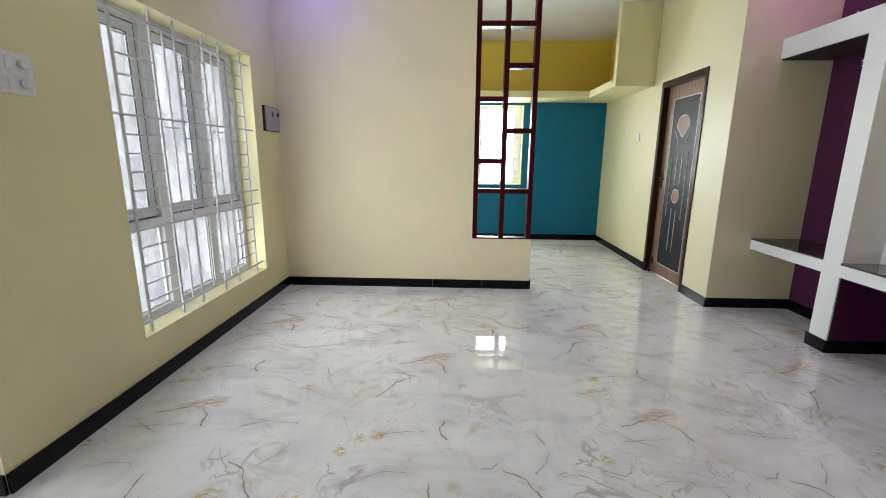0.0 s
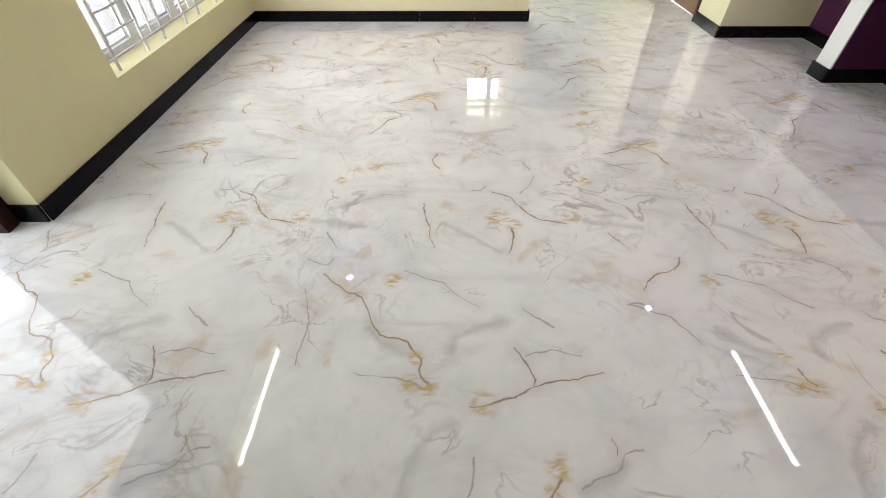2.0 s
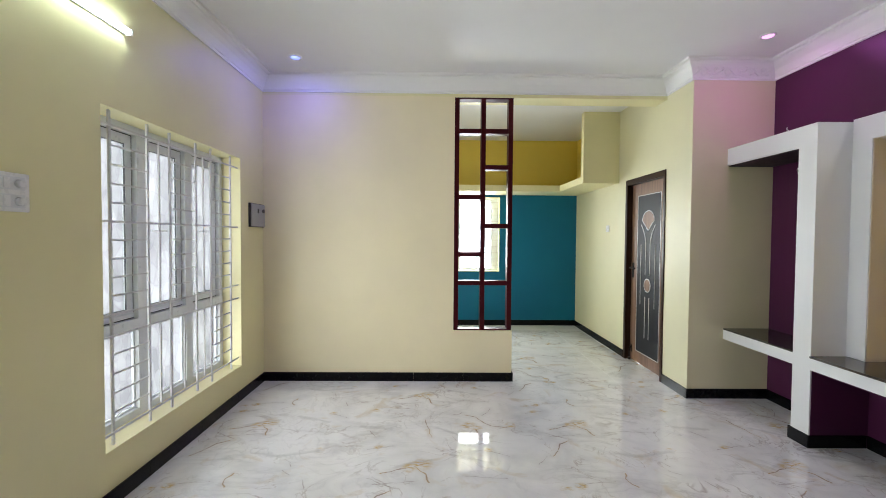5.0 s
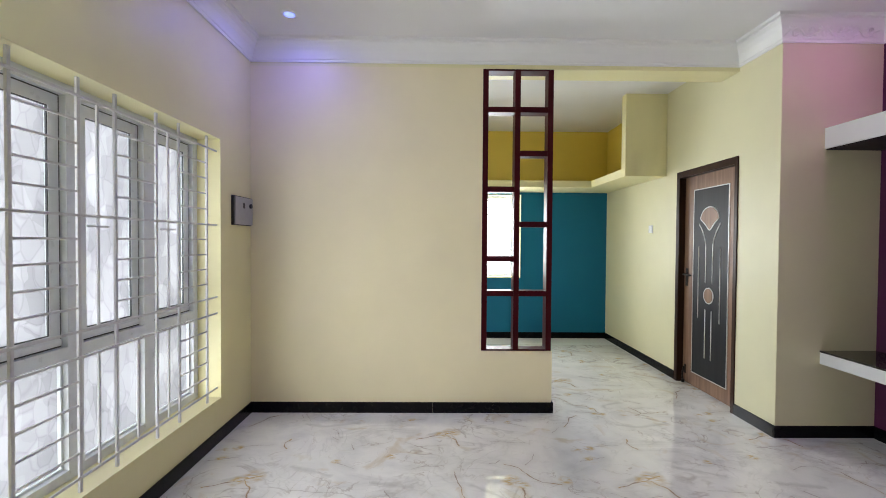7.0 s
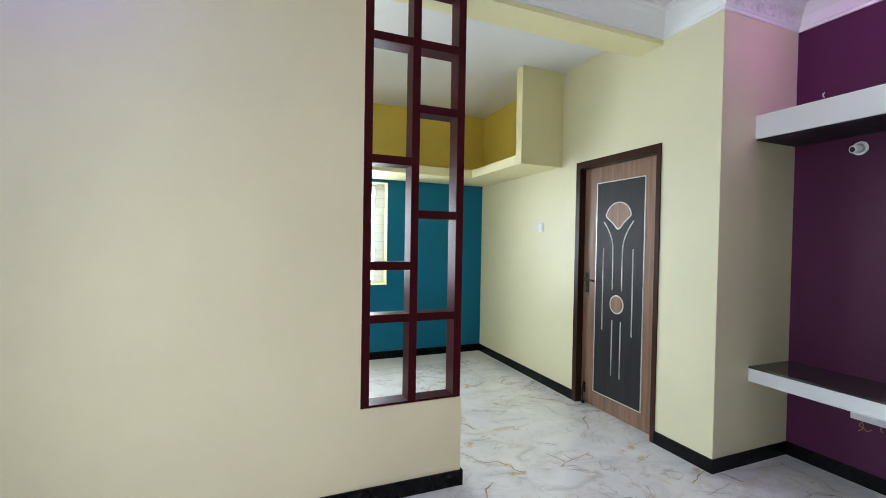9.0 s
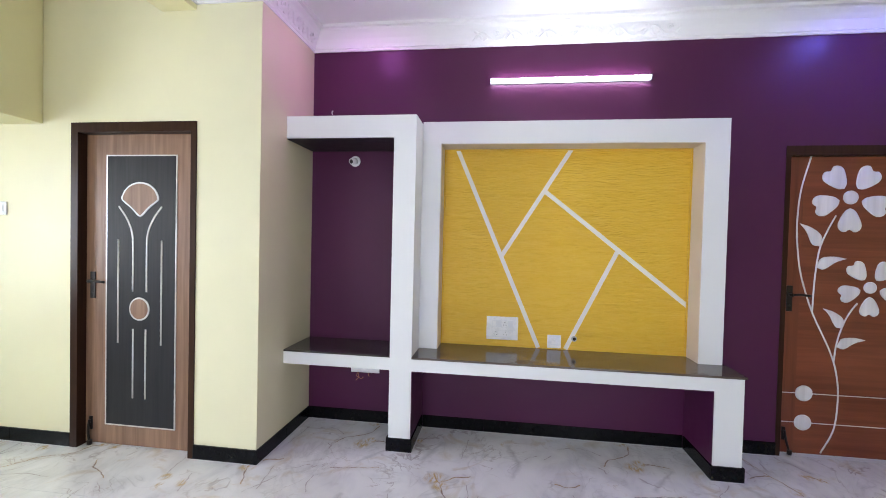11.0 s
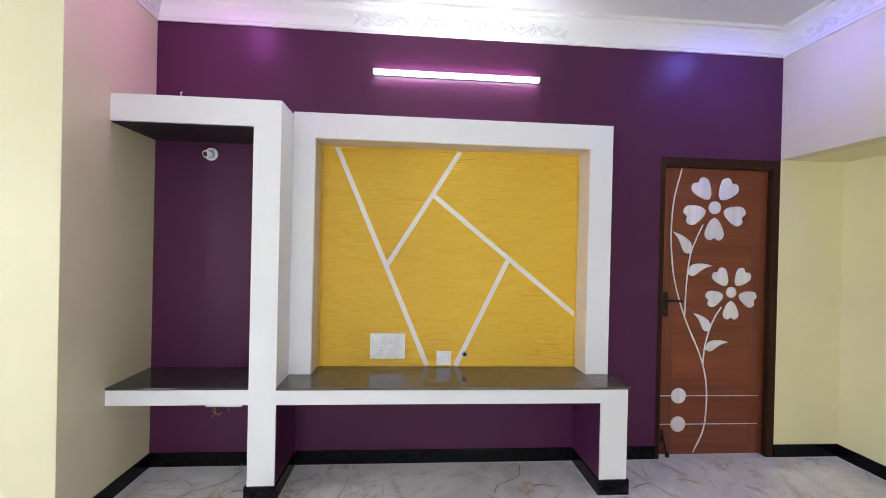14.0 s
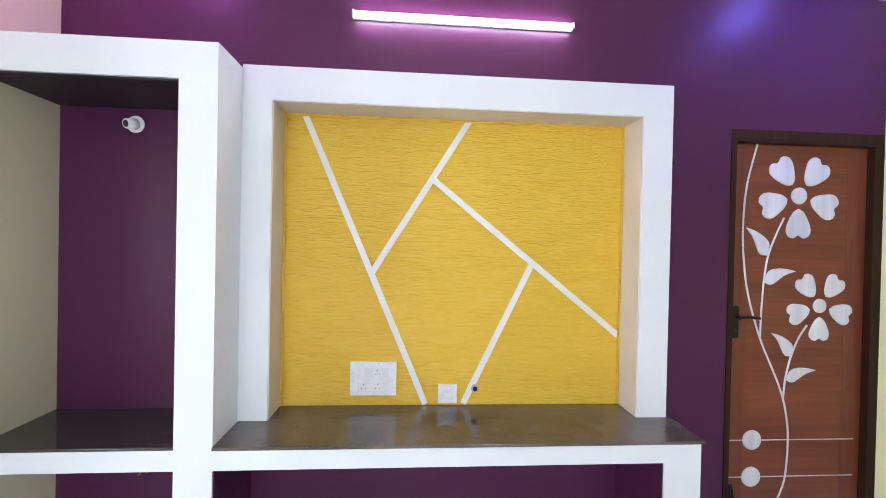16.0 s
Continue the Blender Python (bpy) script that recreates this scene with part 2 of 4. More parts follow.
def frosted(name):
    """Obscure glass pressed with large leaves, daylight behind it."""
    n = Nodes(name)
    out = n.tree.nodes["Material Output"]
    n.tree.nodes.remove(n.bsdf)
    warp = n.noise(4, 2)
    veins, tones = None, None
    for turn, grow in ((38, 1.0), (-52, 0.8)):
        lay = n.add("ShaderNodeMapping")
        lay.inputs["Rotation"].default_value = (radians(turn), 0, 0)
        lay.inputs["Scale"].default_value = (1, 13.0 * grow, 6.5 * grow)
        n.link(n.coord, lay.inputs["Vector"])
        off = n.add("ShaderNodeVectorMath")
        off.operation = "MULTIPLY_ADD"
        n.link(warp.outputs["Color"], off.inputs[0])
        off.inputs[1].default_value = (0, 1.6, 1.6)
        n.link(lay.outputs[0], off.inputs[2])
        cell = n.add("ShaderNodeTexVoronoi", Scale=1.0)
        cell.feature = "DISTANCE_TO_EDGE"
        n.link(off.outputs[0], cell.inputs["Vector"])
        tint = n.add("ShaderNodeTexVoronoi", Scale=1.0)
        n.link(off.outputs[0], tint.inputs["Vector"])
        edge = n.ramp(cell.outputs["Distance"], [(0.0, (0.86, 0.845, 0.865)), (0.06, (1, 1, 1))])
        pick = n.ramp(tint.outputs["Color"], [(0.1, (0.70, 0.70, 0.71)), (0.9, (1.14, 1.14, 1.14))])
        veins = edge if veins is None else veins
        tones = pick if tones is None else n.mix(0.5, tones, pick)
    edge = veins
    leaf = n.mix(1.0, (0.38, 0.38, 0.385), tones, "MULTIPLY")
    trans = n.add("ShaderNodeBsdfTranslucent")
    n.link(n.mix(1.0, leaf, edge, "MULTIPLY"), trans.inputs["Color"])
    gloss = n.add("ShaderNodeBsdfGlossy")
    gloss.inputs["Roughness"].default_value = 0.22
    fres = n.add("ShaderNodeFresnel", IOR=1.45)
    mixer = n.add("ShaderNodeMixShader")
    n.link(fres.outputs[0], mixer.inputs[0])
    n.link(trans.outputs[0], mixer.inputs[1])
    n.link(gloss.outputs[0], mixer.inputs[2])
    n.link(mixer.outputs[0], out.inputs["Surface"])
    return n.mat


def glowing(name, c, strength):
    n = Nodes(name, 0.4)
    n.colour((0.9, 0.9, 0.9))
    n.bsdf.inputs["Emission Color"].default_value = (*c, 1)
    n.bsdf.inputs["Emission Strength"].default_value = strength
    return n.mat


CREAM = paint("cream_wall_paint", (0.79, 0.737, 0.435))
PEACH = paint("warm_cream_wall_paint", (0.85, 0.76, 0.515))
TEAL = paint("teal_wall_paint", (0.008, 0.142, 0.265), spec=0.22)
PURPLE = paint("purple_wall_paint", (0.073, 0.0135, 0.052), 0.36, 0.07, 0.0, 0.3)
WHITE = paint("white_wall_paint", (0.77, 0.78, 0.785), 0.4, 0.02)
CEILING = paint("white_ceiling_paint", (0.80, 0.80, 0.81), 0.6, 0.03)
PLASTER = paint("white_cornice_plaster", (0.84, 0.84, 0.84), 0.5, 0.02, 0.06)
# cream darkened: weaker light and purple bounce are put into the colour
CREAM_DIMMED = paint("cream_wall_paint_dimmed", (0.69, 0.635, 0.43))
PALE = paint("pale_cream_wall_paint", (0.715, 0.68, 0.46))
# white reveals, tinted beige for light bounced off the yellow panel
REVEAL_BOUNCE = paint("bounce_tinted_white_reveal_paint", (0.68, 0.60, 0.50), 0.45)
UNDERSIDE = paint("dark_brown_underside", (0.032, 0.022, 0.026), 0.5, 0.07, 0.0, 0.15)
YELLOW = stroke_panel("yellow_trowelled_plaster")
STRIP = paint("white_strip_paint", (0.80, 0.76, 0.73), 0.45, 0.02)
GRANITE = granite("dusty_polished_granite", 0.66, (0.022, 0.018, 0.015), (0.095, 0.080, 0.068))
# same stone with less dust, darkened to stand for the low shelf's dimmer light
GRANITE_SHADED = granite("shaded_polished_granite", 0.10, (0.012, 0.012, 0.011), (0.060, 0.058, 0.054))
SKIRT = plain("black_skirting_tile", (0.005, 0.005, 0.0055), 0.22, 0, 0.3, 40, 0.16)
GROUT = plain("white_grout", (0.62, 0.62, 0.62), 0.8, 0, 0.1, 60)
MAROON = plain("maroon_gloss_enamel", (0.046, 0.0038, 0.0068), 0.4, 0, 0.06, 1.5, 0.10)
UPVC = plain("grey_white_window_profile", (0.70, 0.73, 0.75), 0.3, 0, 0.04, 20)
GASKET = plain("black_rubber_gasket", (0.07, 0.075, 0.08), 0.6)
GRILLE = plain("white_painted_steel", (0.62, 0.62, 0.64), 0.35, 0, 0.06, 60)
GLASS = frosted("leaf_pattern_frosted_glass")
FRAME = wood("dark_brown_frame_wood", (0.026, 0.0115, 0.007), (0.042, 0.0190, 0.0105), 2, 0.32, 60, 0.13)
WALNUT = wood("walnut_laminate", (0.15, 0.082, 0.05), (0.28, 0.165, 0.108), 2, 0.4, 34, 0.3)
CHARCOAL = wood("charcoal_laminate", (0.012, 0.0115, 0.013), (0.022, 0.021, 0.023), 2, 0.45, 50, 0.22)
RUST = wood("red_brown_laminate", (0.135, 0.030, 0.011), (0.215, 0.055, 0.022), 1, 0.32, 40)
RUST_EDGE = wood("red_brown_edge_laminate", (0.12, 0.026, 0.010), (0.19, 0.047, 0.019), 2, 0.32, 40)
SILVER = plain("silver_inlay", (0.54, 0.52, 0.50), 0.32, 0.35, 0.05)
PEARL = wood("pearl_white_inlay", (0.62, 0.61, 0.62), (0.78, 0.77, 0.78), 2, 0.3, 30)
BLACK = plain("black_oxide_metal", (0.016, 0.013, 0.012), 0.35, 0.5)
PLASTIC = plain("white_switch_plastic", (0.80, 0.80, 0.81), 0.28, 0, 0.02)
PLASTIC_GREY = plain("pale_grey_switch_plastic", (0.72, 0.73, 0.76), 0.3, 0, 0.03)
STEEL = plain("grey_painted_sheet_steel", (0.40, 0.40, 0.41), 0.38, 0.1, 0.05)
DARK_STEEL = plain("dark_edge_steel", (0.03, 0.028, 0.028), 0.4, 0.3)
COPPER = plain("brown_wire", (0.34, 0.15, 0.06), 0.5)
CONCRETE = plain("pale_concrete", (0.42, 0.41, 0.39), 0.85, 0, 0.15, 2)
MUSTARD = paint("mustard_wall_paint", (0.76, 0.585, 0.10))
TUBE = glowing("lit_tube_diffuser", (0.93, 0.94, 1.0), TUBE_GLOW)
TUBE_GREEN = glowing("lit_cool_tube_diffuser", (0.84, 1.0, 0.92), TUBE_GLOW)
LAMP_BLUE = glowing("lit_blue_lens", (0.10, 0.19, 1.0), 1.7)
LAMP_PINK = glowing("lit_pink_lens", (1.0, 0.30, 0.95), 1.6)


# ---- mesh helpers ----
def add_box(bm, lo, hi, bevel=0.0):
    geo = bmesh.ops.create_cube(bm, size=1.0)
    size = [b - a for a, b in zip(lo, hi)]
    mid = [(a + b) / 2 for a, b in zip(lo, hi)]
    bmesh.ops.scale(bm, vec=size, verts=geo["verts"])
    bmesh.ops.translate(bm, vec=mid, verts=geo["verts"])
    if bevel:
        edges = {e for v in geo["verts"] for e in v.link_edges}
        bmesh.ops.bevel(bm, geom=list(edges), offset=bevel, segments=2, profile=0.6, affect="EDGES")
    return bm


def box(lo, hi, bevel=0.0):
    return add_box(bmesh.new(), lo, hi, bevel)


def add_cyl(bm, centre, axis, r, length, seg=20, r2=None):
    turn = {"x": pose(0, 0, 0, 0, 90, 0), "y": pose(0, 0, 0, -90, 0, 0), "z": Matrix.Identity(4)}[axis]
    bmesh.ops.create_cone(bm, cap_ends=True, segments=seg, radius1=r, radius2=r if r2 is None else r2, depth=length,
                          matrix=Matrix.Translation(centre) @ turn)
    return bm


def cyl(centre, axis, r, length, seg=20, r2=None):
    return add_cyl(bmesh.new(), centre, axis, r, length, seg, r2)


def smooth_line(points, steps=8):
    """Catmull-Rom through the given points."""
    pts = [Vector(p) for p in points]
    pts = [2 * pts[0] - pts[1], *pts, 2 * pts[-1] - pts[-2]]
    out = []
    for i in range(1, len(pts) - 2):
        a, b, c, d = pts[i - 1:i + 3]
        for k in range(steps):
            t = k / steps
            out.append(0.5 * ((2 * b) + (c - a) * t + (2 * a - 5 * b + 4 * c - d) * t * t + (3 * b - a - 3 * c + d) * t ** 3))
    return out + [pts[-2]]


def add_tube(bm, points, r, seg=8, flat=None):
    """A round bar along points; flat squashes it along one axis by a factor."""
    rings = []
    for i, p in enumerate(points):
        a, b = points[max(i - 1, 0)], points[min(i + 1, len(points) - 1)]
        d = (Vector(b) - Vector(a)).normalized()
        side = d.cross(Vector((0.31, 0.27, 0.91)) if abs(d.z) < 0.9 else Vector((1, 0, 0))).normalized()
        up = d.cross(side)
        ring = []
        for k in range(seg):
            w = 2 * math.pi * k / seg
            o = side * math.cos(w) * r + up * math.sin(w) * r
            if flat:
                o = Vector([o[j] * flat[j] for j in range(3)])
            ring.append(bm.verts.new(Vector(p) + o))
        rings.append(ring)
    for r0, r1 in zip(rings, rings[1:]):
        for k in range(seg):
            bm.faces.new((r0[k], r0[(k + 1) % seg], r1[(k + 1) % seg], r1[k]))
    bm.faces.new(rings[0][::-1])
    bm.faces.new(rings[-1])
    bmesh.ops.recalc_face_normals(bm, faces=bm.faces)
    return bm


def add_plaque(bm, outline, x_face, x_back, rim=0.006):
    """A flat piece on a wall or door whose face looks to -x: outline in (y, z), softened at its rim."""
    cy = sum(p[0] for p in outline) / len(outline)
    cz = sum(p[1] for p in outline) / len(outline)

    def ring(x, inset):
        out = []
        for y, z in outline:
            d = math.hypot(y - cy, z - cz) or 1
            k = max(0.0, 1 - inset / d)
            out.append(bm.verts.new((x, cy + (y - cy) * k, cz + (z - cz) * k)))
        return out

    rings = [ring(x_back, 0), ring(x_face + (x_back - x_face) * 0.4, 0), ring(x_face, rim)]
    n = len(outline)
    for r0, r1 in zip(rings, rings[1:]):
        for k in range(n):
            bm.faces.new((r0[k], r0[(k + 1) % n], r1[(k + 1) % n], r1[k]))
    bm.faces.new(rings[-1])
    bm.faces.new(rings[0][::-1])
    bmesh.ops.recalc_face_normals(bm, faces=bm.faces)
    return bm


def finish(bm, name, material, smooth=False):
    mesh = bpy.data.meshes.new(name)
    bm.to_mesh(mesh)
    bm.free()
    mesh.materials.append(material)
    if smooth:
        for f in mesh.polygons:
            f.use_smooth = len(f.vertices) == 4
    return mesh


def part(name, bm, material, parent, label="", smooth=False):
    ob = new(name, finish(bm, name, material, smooth))
    ob.parent = parent
    if label:
        tagged(ob, label)
    return ob


def thing(name, bm, material, label, category, group="", smooth=False):
    return tagged(new(name, finish(bm, name, material, smooth)), label, category, group)


def base(name, at, label, category, group=""):
    ob = new(name)
    ob.empty_display_size = 0.05
    ob.location = at
    return tagged(ob, label, category, group)


def under(name, bm, material, parent, label="", smooth=False):
    """A part whose mesh is written in world coordinates, under an Empty that is not at the origin."""
    bmesh.ops.translate(bm, vec=-Vector(parent.location), verts=bm.verts)
    return part(name, bm, material, parent, label, smooth)


def beneath(name, bm, material, thing_ob, parent, label="", smooth=False):
    """A piece of a part, written in world coordinates like the part itself."""
    bmesh.ops.translate(bm, vec=-Vector(thing_ob.location), verts=bm.verts)
    return part(name, bm, material, parent, label, smooth)


def structure(name, bm, material, label, smooth=False):
    return tagged(new(name, finish(bm, name, material, smooth)), label, name.split("_")[0], kind="structure")


def wall_mesh(lo, hi, axis, holes=()):
    """A wall block with rectangular openings through it. axis: 0 if it runs along x, 1 along y. holes: (a0, a1, z0, z1)."""
    across = 1 - axis
    us = sorted({lo[axis], hi[axis], *[h[0] for h in holes], *[h[1] for h in holes]})
    zs = sorted({lo[2], hi[2], *[h[2] for h in holes], *[h[3] for h in holes]})
    us = [u for u in us if lo[axis] <= u <= hi[axis]]
    zs = [z for z in zs if lo[2] <= z <= hi[2]]

    def solid(i, j):
        if not (0 <= i < len(us) - 1 and 0 <= j < len(zs) - 1):
            return False
        u, z = (us[i] + us[i + 1]) / 2, (zs[j] + zs[j + 1]) / 2
        return not any(h[0] < u < h[1] and h[2] < z < h[3] for h in holes)

    bm = bmesh.new()
    seen = {}

    def v(u, c, z):
        key = (round(u, 5), round(c, 5), round(z, 5))
        if key not in seen:
            co = [0, 0, z]
            co[axis], co[across] = u, c
            seen[key] = bm.verts.new(co)
        return seen[key]

    c0, c1 = lo[across], hi[across]
    for i in range(len(us) - 1):
        for j in range(len(zs) - 1):
            if not solid(i, j):
                continue
            u0, u1, z0, z1 = us[i], us[i + 1], zs[j], zs[j + 1]
            bm.faces.new((v(u0, c0, z0), v(u1, c0, z0), v(u1, c0, z1), v(u0, c0, z1)))
            bm.faces.new((v(u0, c1, z0), v(u0, c1, z1), v(u1, c1, z1), v(u1, c1, z0)))
            for ok, quad in ((solid(i - 1, j), ((u0, z0), (u0, z1))), (solid(i + 1, j), ((u1, z0), (u1, z1))),
                             (solid(i, j - 1), ((u0, z0), (u1, z0))), (solid(i, j + 1), ((u0, z1), (u1, z1)))):
                if not ok:
                    (ua, za), (ub, zb) = quad
                    bm.faces.new((v(ua, c0, za), v(ub, c0, zb), v(ub, c1, zb), v(ua, c1, za)))
    bmesh.ops.recalc_face_normals(bm, faces=bm.faces)
    return bm


# ---- the setting ----
W, E, S, N = -1.675, 3.05, -0.414, 4.297      # faces of the living room
BX, PY = 2.318, 3.86                          # bedroom wall and the return beside the shelf
FAR, TOP = 7.03, 3.02                         # dining end wall, ceilings
RECESS = -0.906
CORNICE_Z = 2.857

# last opening (y 5.15 to 6.35) is made up to hold the dining fill lamp
structure("wall_west", wall_mesh((W - 0.23, -1.1, -0.05), (W, 7.26, 3.14), 1,
          [(2.27, 3.815, 0.30, 2.12), (0.45, 1.463, -0.05, 2.14), (5.15, 6.35, 0.85, 2.10)]), CREAM, "cream painted wall with a wide grilled window")
structure("wall_partition", wall_mesh((W, N, -0.05), (0.80, N + 0.115, 2.83), 0, [(0.213, 0.81, 0.515, 2.84)]), PEACH,
          "warm cream partition wall with a low ledge under the lattice")
structure("wall_beam", box((W, N, 2.825), (BX, N + 0.235, 3.14)), CREAM, "cream painted beam over the dining opening")
structure("wall_bedroom", wall_mesh((BX, PY, -0.05), (BX + 0.115, FAR, 3.14), 1, [(4.284, 5.178, -0.05, 2.135)]), PALE,
          "cream painted wall with a bedroom door")
structure("wall_return", box((BX + 0.0005, PY - 0.003, -0.05), (E + 0.23, PY + 0.112, 3.139)), CREAM_DIMMED, "cream return wall beside the shelf unit")
structure("wall_east", wall_mesh((E, S, -0.05), (E + 0.23, PY, 3.14), 1,
          [(1.055, 2.822, 0.60, 2.12), (-0.408, 0.477, -0.05, 2.12)]), PURPLE, "deep purple painted feature wall")
structure("wall_recess_side", box((E, -1.1, -0.05), (E + 0.23, S, 3.14)), CREAM, "cream side wall of the shallow recess")
structure("wall_south_upper", box((W, S - 0.12, 2.13), (E, S, 3.14)), CREAM_DIMMED, "cream wall above the shallow recess")
structure("wall_recess", box((W, RECESS - 0.2, -0.05), (E, RECESS, 3.14)), CREAM, "cream back wall of the shallow recess")
structure("ceiling_recess", box((W, RECESS, 2.13), (E, S - 0.12, 2.25)), CREAM, "cream soffit of the shallow recess")
structure("wall_north", wall_mesh((W, FAR, -0.05), (BX + 0.115, FAR + 0.23, 2.135), 0, [(-0.25, 1.06, 0.885, 2.10)]), TEAL,
          "teal painted dining wall with a bright window")
structure("wall_north_upper", box((W, FAR, 2.135), (BX + 0.115, FAR + 0.23, 3.14)), MUSTARD, "mustard wall above the loft")
structure("ceiling_living", box((W, S, TOP), (E, N, TOP + 0.12)), CEILING, "smooth white ceiling with coloured downlights")
structure("ceiling_dining", box((W, N + 0.235, TOP), (BX, FAR, TOP + 0.12)), CEILING, "smooth white dining ceiling")
structure("ground", box((-150, -150, -0.60), (150, 150, -0.45)), CONCRETE, "pale bare ground round the house")
structure("backdrop_sky_north", box((-4, 9.6, -0.44), (5, 9.62, 5.5)), glowing("hazy_white_daylight", (0.93, 0.97, 1.0), 5.0), "hazy white daylight beyond the dining window")
structure("ground_plinth", box((W - 1.6, -1.4, -0.45), (W - 0.235, 7.4, -0.05)), CONCRETE, "pale concrete plinth outside the wall")

# loft: an L of thin slab over the teal wall and the bedroom wall, closed by one upright panel
loft = base("loft_slab", (1.86, 5.40, 2.135), "cream painted concrete storage loft under the dining ceiling", "loft")
loft["kind"] = "structure"
under("back_slab", box((W, 6.42, 2.135), (BX, FAR, 2.225), 0.004), CREAM, loft)
under("side_slab", box((1.868, 5.50, 2.135), (BX, 6.42, 2.225), 0.004), CREAM, loft)
under("end_panel", box((1.868, 5.40, 2.133), (BX, 5.50, TOP), 0.004), CREAM, loft)
under("painted_side", box((BX - 0.004, 5.50, 2.225), (BX, FAR, TOP)), MUSTARD, loft, "mustard painted wall behind the loft")

# cornice round the living room
LOOP = [(W, S), (E, S), (E, PY), (BX, PY), (BX, N), (W, N)]
PROFILE = [(0.0, CORNICE_Z), (0.012, CORNICE_Z), (0.014, 2.874), (0.022, 2.878), (0.030, 2.900), (0.046, 2.935),
           (0.070, 2.966), (0.092, 2.984), (0.096, 2.996), (0.118, 3.000), (0.120, TOP)]


def cornice_mesh(loop, profile):
    bm = bmesh.new()
    count = len(loop)
    rings = []
    for off, z in profile:
        ring = []
        for i in range(count):
            a, b, c = Vector(loop[i - 1]), Vector(loop[i]), Vector(loop[(i + 1) % count])
            d0, d1 = (b - a).normalized(), (c - b).normalized()
            n0, n1 = Vector((-d0.y, d0.x)), Vector((-d1.y, d1.x))
            q = b + (n0 + n1) * off
            ring.append(bm.verts.new((q.x, q.y, z)))
        rings.append(ring)
    for r0, r1 in zip(rings, rings[1:]):
        for k in range(count):
            bm.faces.new((r0[k], r0[(k + 1) % count], r1[(k + 1) % count], r1[k]))
    bmesh.ops.recalc_face_normals(bm, faces=bm.faces)
    bmesh.ops.reverse_faces(bm, faces=bm.faces)
    return bm


cornice = structure("trim_cornice", cornice_mesh(LOOP, PROFILE), PLASTER, "white moulded plaster cornice with scroll relief")


def scroll_mesh():
    """One repeat of the relief: a rolling S stem with a curl and three leaf lobes, 0.24 long and 0.085 tall."""
    bm = bmesh.new()
    stem = [(-0.12, 0.0, 0.012), (-0.085, 0, 0.052), (-0.045, 0, 0.068), (-0.01, 0, 0.045), (0.025, 0, 0.016), (0.07, 0, 0.014), (0.12, 0, 0.05)]
    add_tube(bm, smooth_line(stem, 5), 0.0065, 6)
    curl = [(0.052 + 0.024 * (1 - k / 11) * math.cos(0.9 * k), 0, 0.052 + 0.024 * (1 - k / 11) * math.sin(0.9 * k)) for k in range(9)]
    add_tube(bm, smooth_line(curl, 3), 0.005, 6)
    for cx, cz, turn in ((-0.095, 0.066, 35), (-0.03, 0.018, -30), (0.098, 0.020, 20), (-0.06, 0.030, 60)):
        m = pose(cx, 0.0, cz, 0, turn, 0) @ Matrix.Diagonal((0.024, 0.007, 0.010, 1))
        bmesh.ops.create_uvsphere(bm, u_segments=8, v_segments=5, radius=1, matrix=m)
    return finish(bm, "scroll", PLASTER, True)


SCROLL = scroll_mesh()
LEAN_BACK = math.degrees(math.atan2(0.075, 0.105))


def scrolls(start, end, inward):
    """Scrolls along one straight run of cornice; inward points into the room."""
    a, b = Vector(start), Vector(end)
    count = max(1, round((b - a).length / 0.24))
    d = (b - a).normalized()
    yaw = math.degrees(math.atan2(d.y, d.x))
    flip = 1 if Vector((-d.y, d.x)).dot(Vector(inward)) > 0 else -1
    for k in range(count):
        q = a + (b - a) * ((k + 0.5) / count) + Vector(inward) * 0.021
        ob = new("scroll", SCROLL)
        ob.parent = cornice
        ob.matrix_basis = pose(q.x, q.y, 2.884, 0, 0, yaw) @ pose(0, 0, 0, -LEAN_BACK * flip * 1.0, 0, 0)


scrolls((2.98, S), (W + 0.1, S), (0, 1))
scrolls((BX, PY), (2.95, PY), (0, -1))
scrolls((E, 2.62), (E, 1.20), (-1, 0))


# ---- skirting ----
def skirting(name, runs, label):
    """Black tiles 0.09 high along wall faces. runs: (start, end, outward)."""
    ob = new(name)
    tagged(ob, label, "baseboard", kind="structure")
    for start, end, out in runs:
        a, b, o = Vector(start), Vector(end), Vector(out)
        length = (b - a).length
        count = max(1, math.ceil(length / 0.61))
        for k in range(count):
            p, q = a + (b - a) * (k / count), a + (b - a) * ((k + 1) / count)
            d = (b - a).normalized() * 0.0004
            p, q = p + d, q - d
            r = q + o * 0.013
            lo = (min(p.x, r.x), min(p.y, r.y), 0.002)
            hi = (max(p.x, r.x), max(p.y, r.y), 0.09)
            part("skirting_tile", box(lo, hi, 0.002), SKIRT, ob)
        r = b + o * 0.019
        part("grout_line", box((min(a.x, r.x), min(a.y, r.y), -0.002), (max(a.x, r.x), max(a.y, r.y), 0.0025)), GROUT, ob)
    return ob


COL_L, COL_R, COL_X = 3.10, 2.95, 2.637      # upright of the wall unit
LEG_L, LEG_R = 1.065, 0.90
skirting("baseboard_west", [((W, 4.284), (W, 1.463), (1, 0)), ((W, 1.463), (W - 0.15, 1.463), (0, -1))], "black polished tile skirting")
skirting("baseboard_partition", [((W + 0.0, N), (0.813, N), (0, -1)), ((0.80, N), (0.80, N + 0.115), (1, 0))], "black polished tile skirting")
skirting("baseboard_bedroom", [((BX, 3.86), (BX, 4.284), (-1, 0)), ((BX, 5.178), (BX, FAR - 0.014), (-1, 0))], "black polished tile skirting")
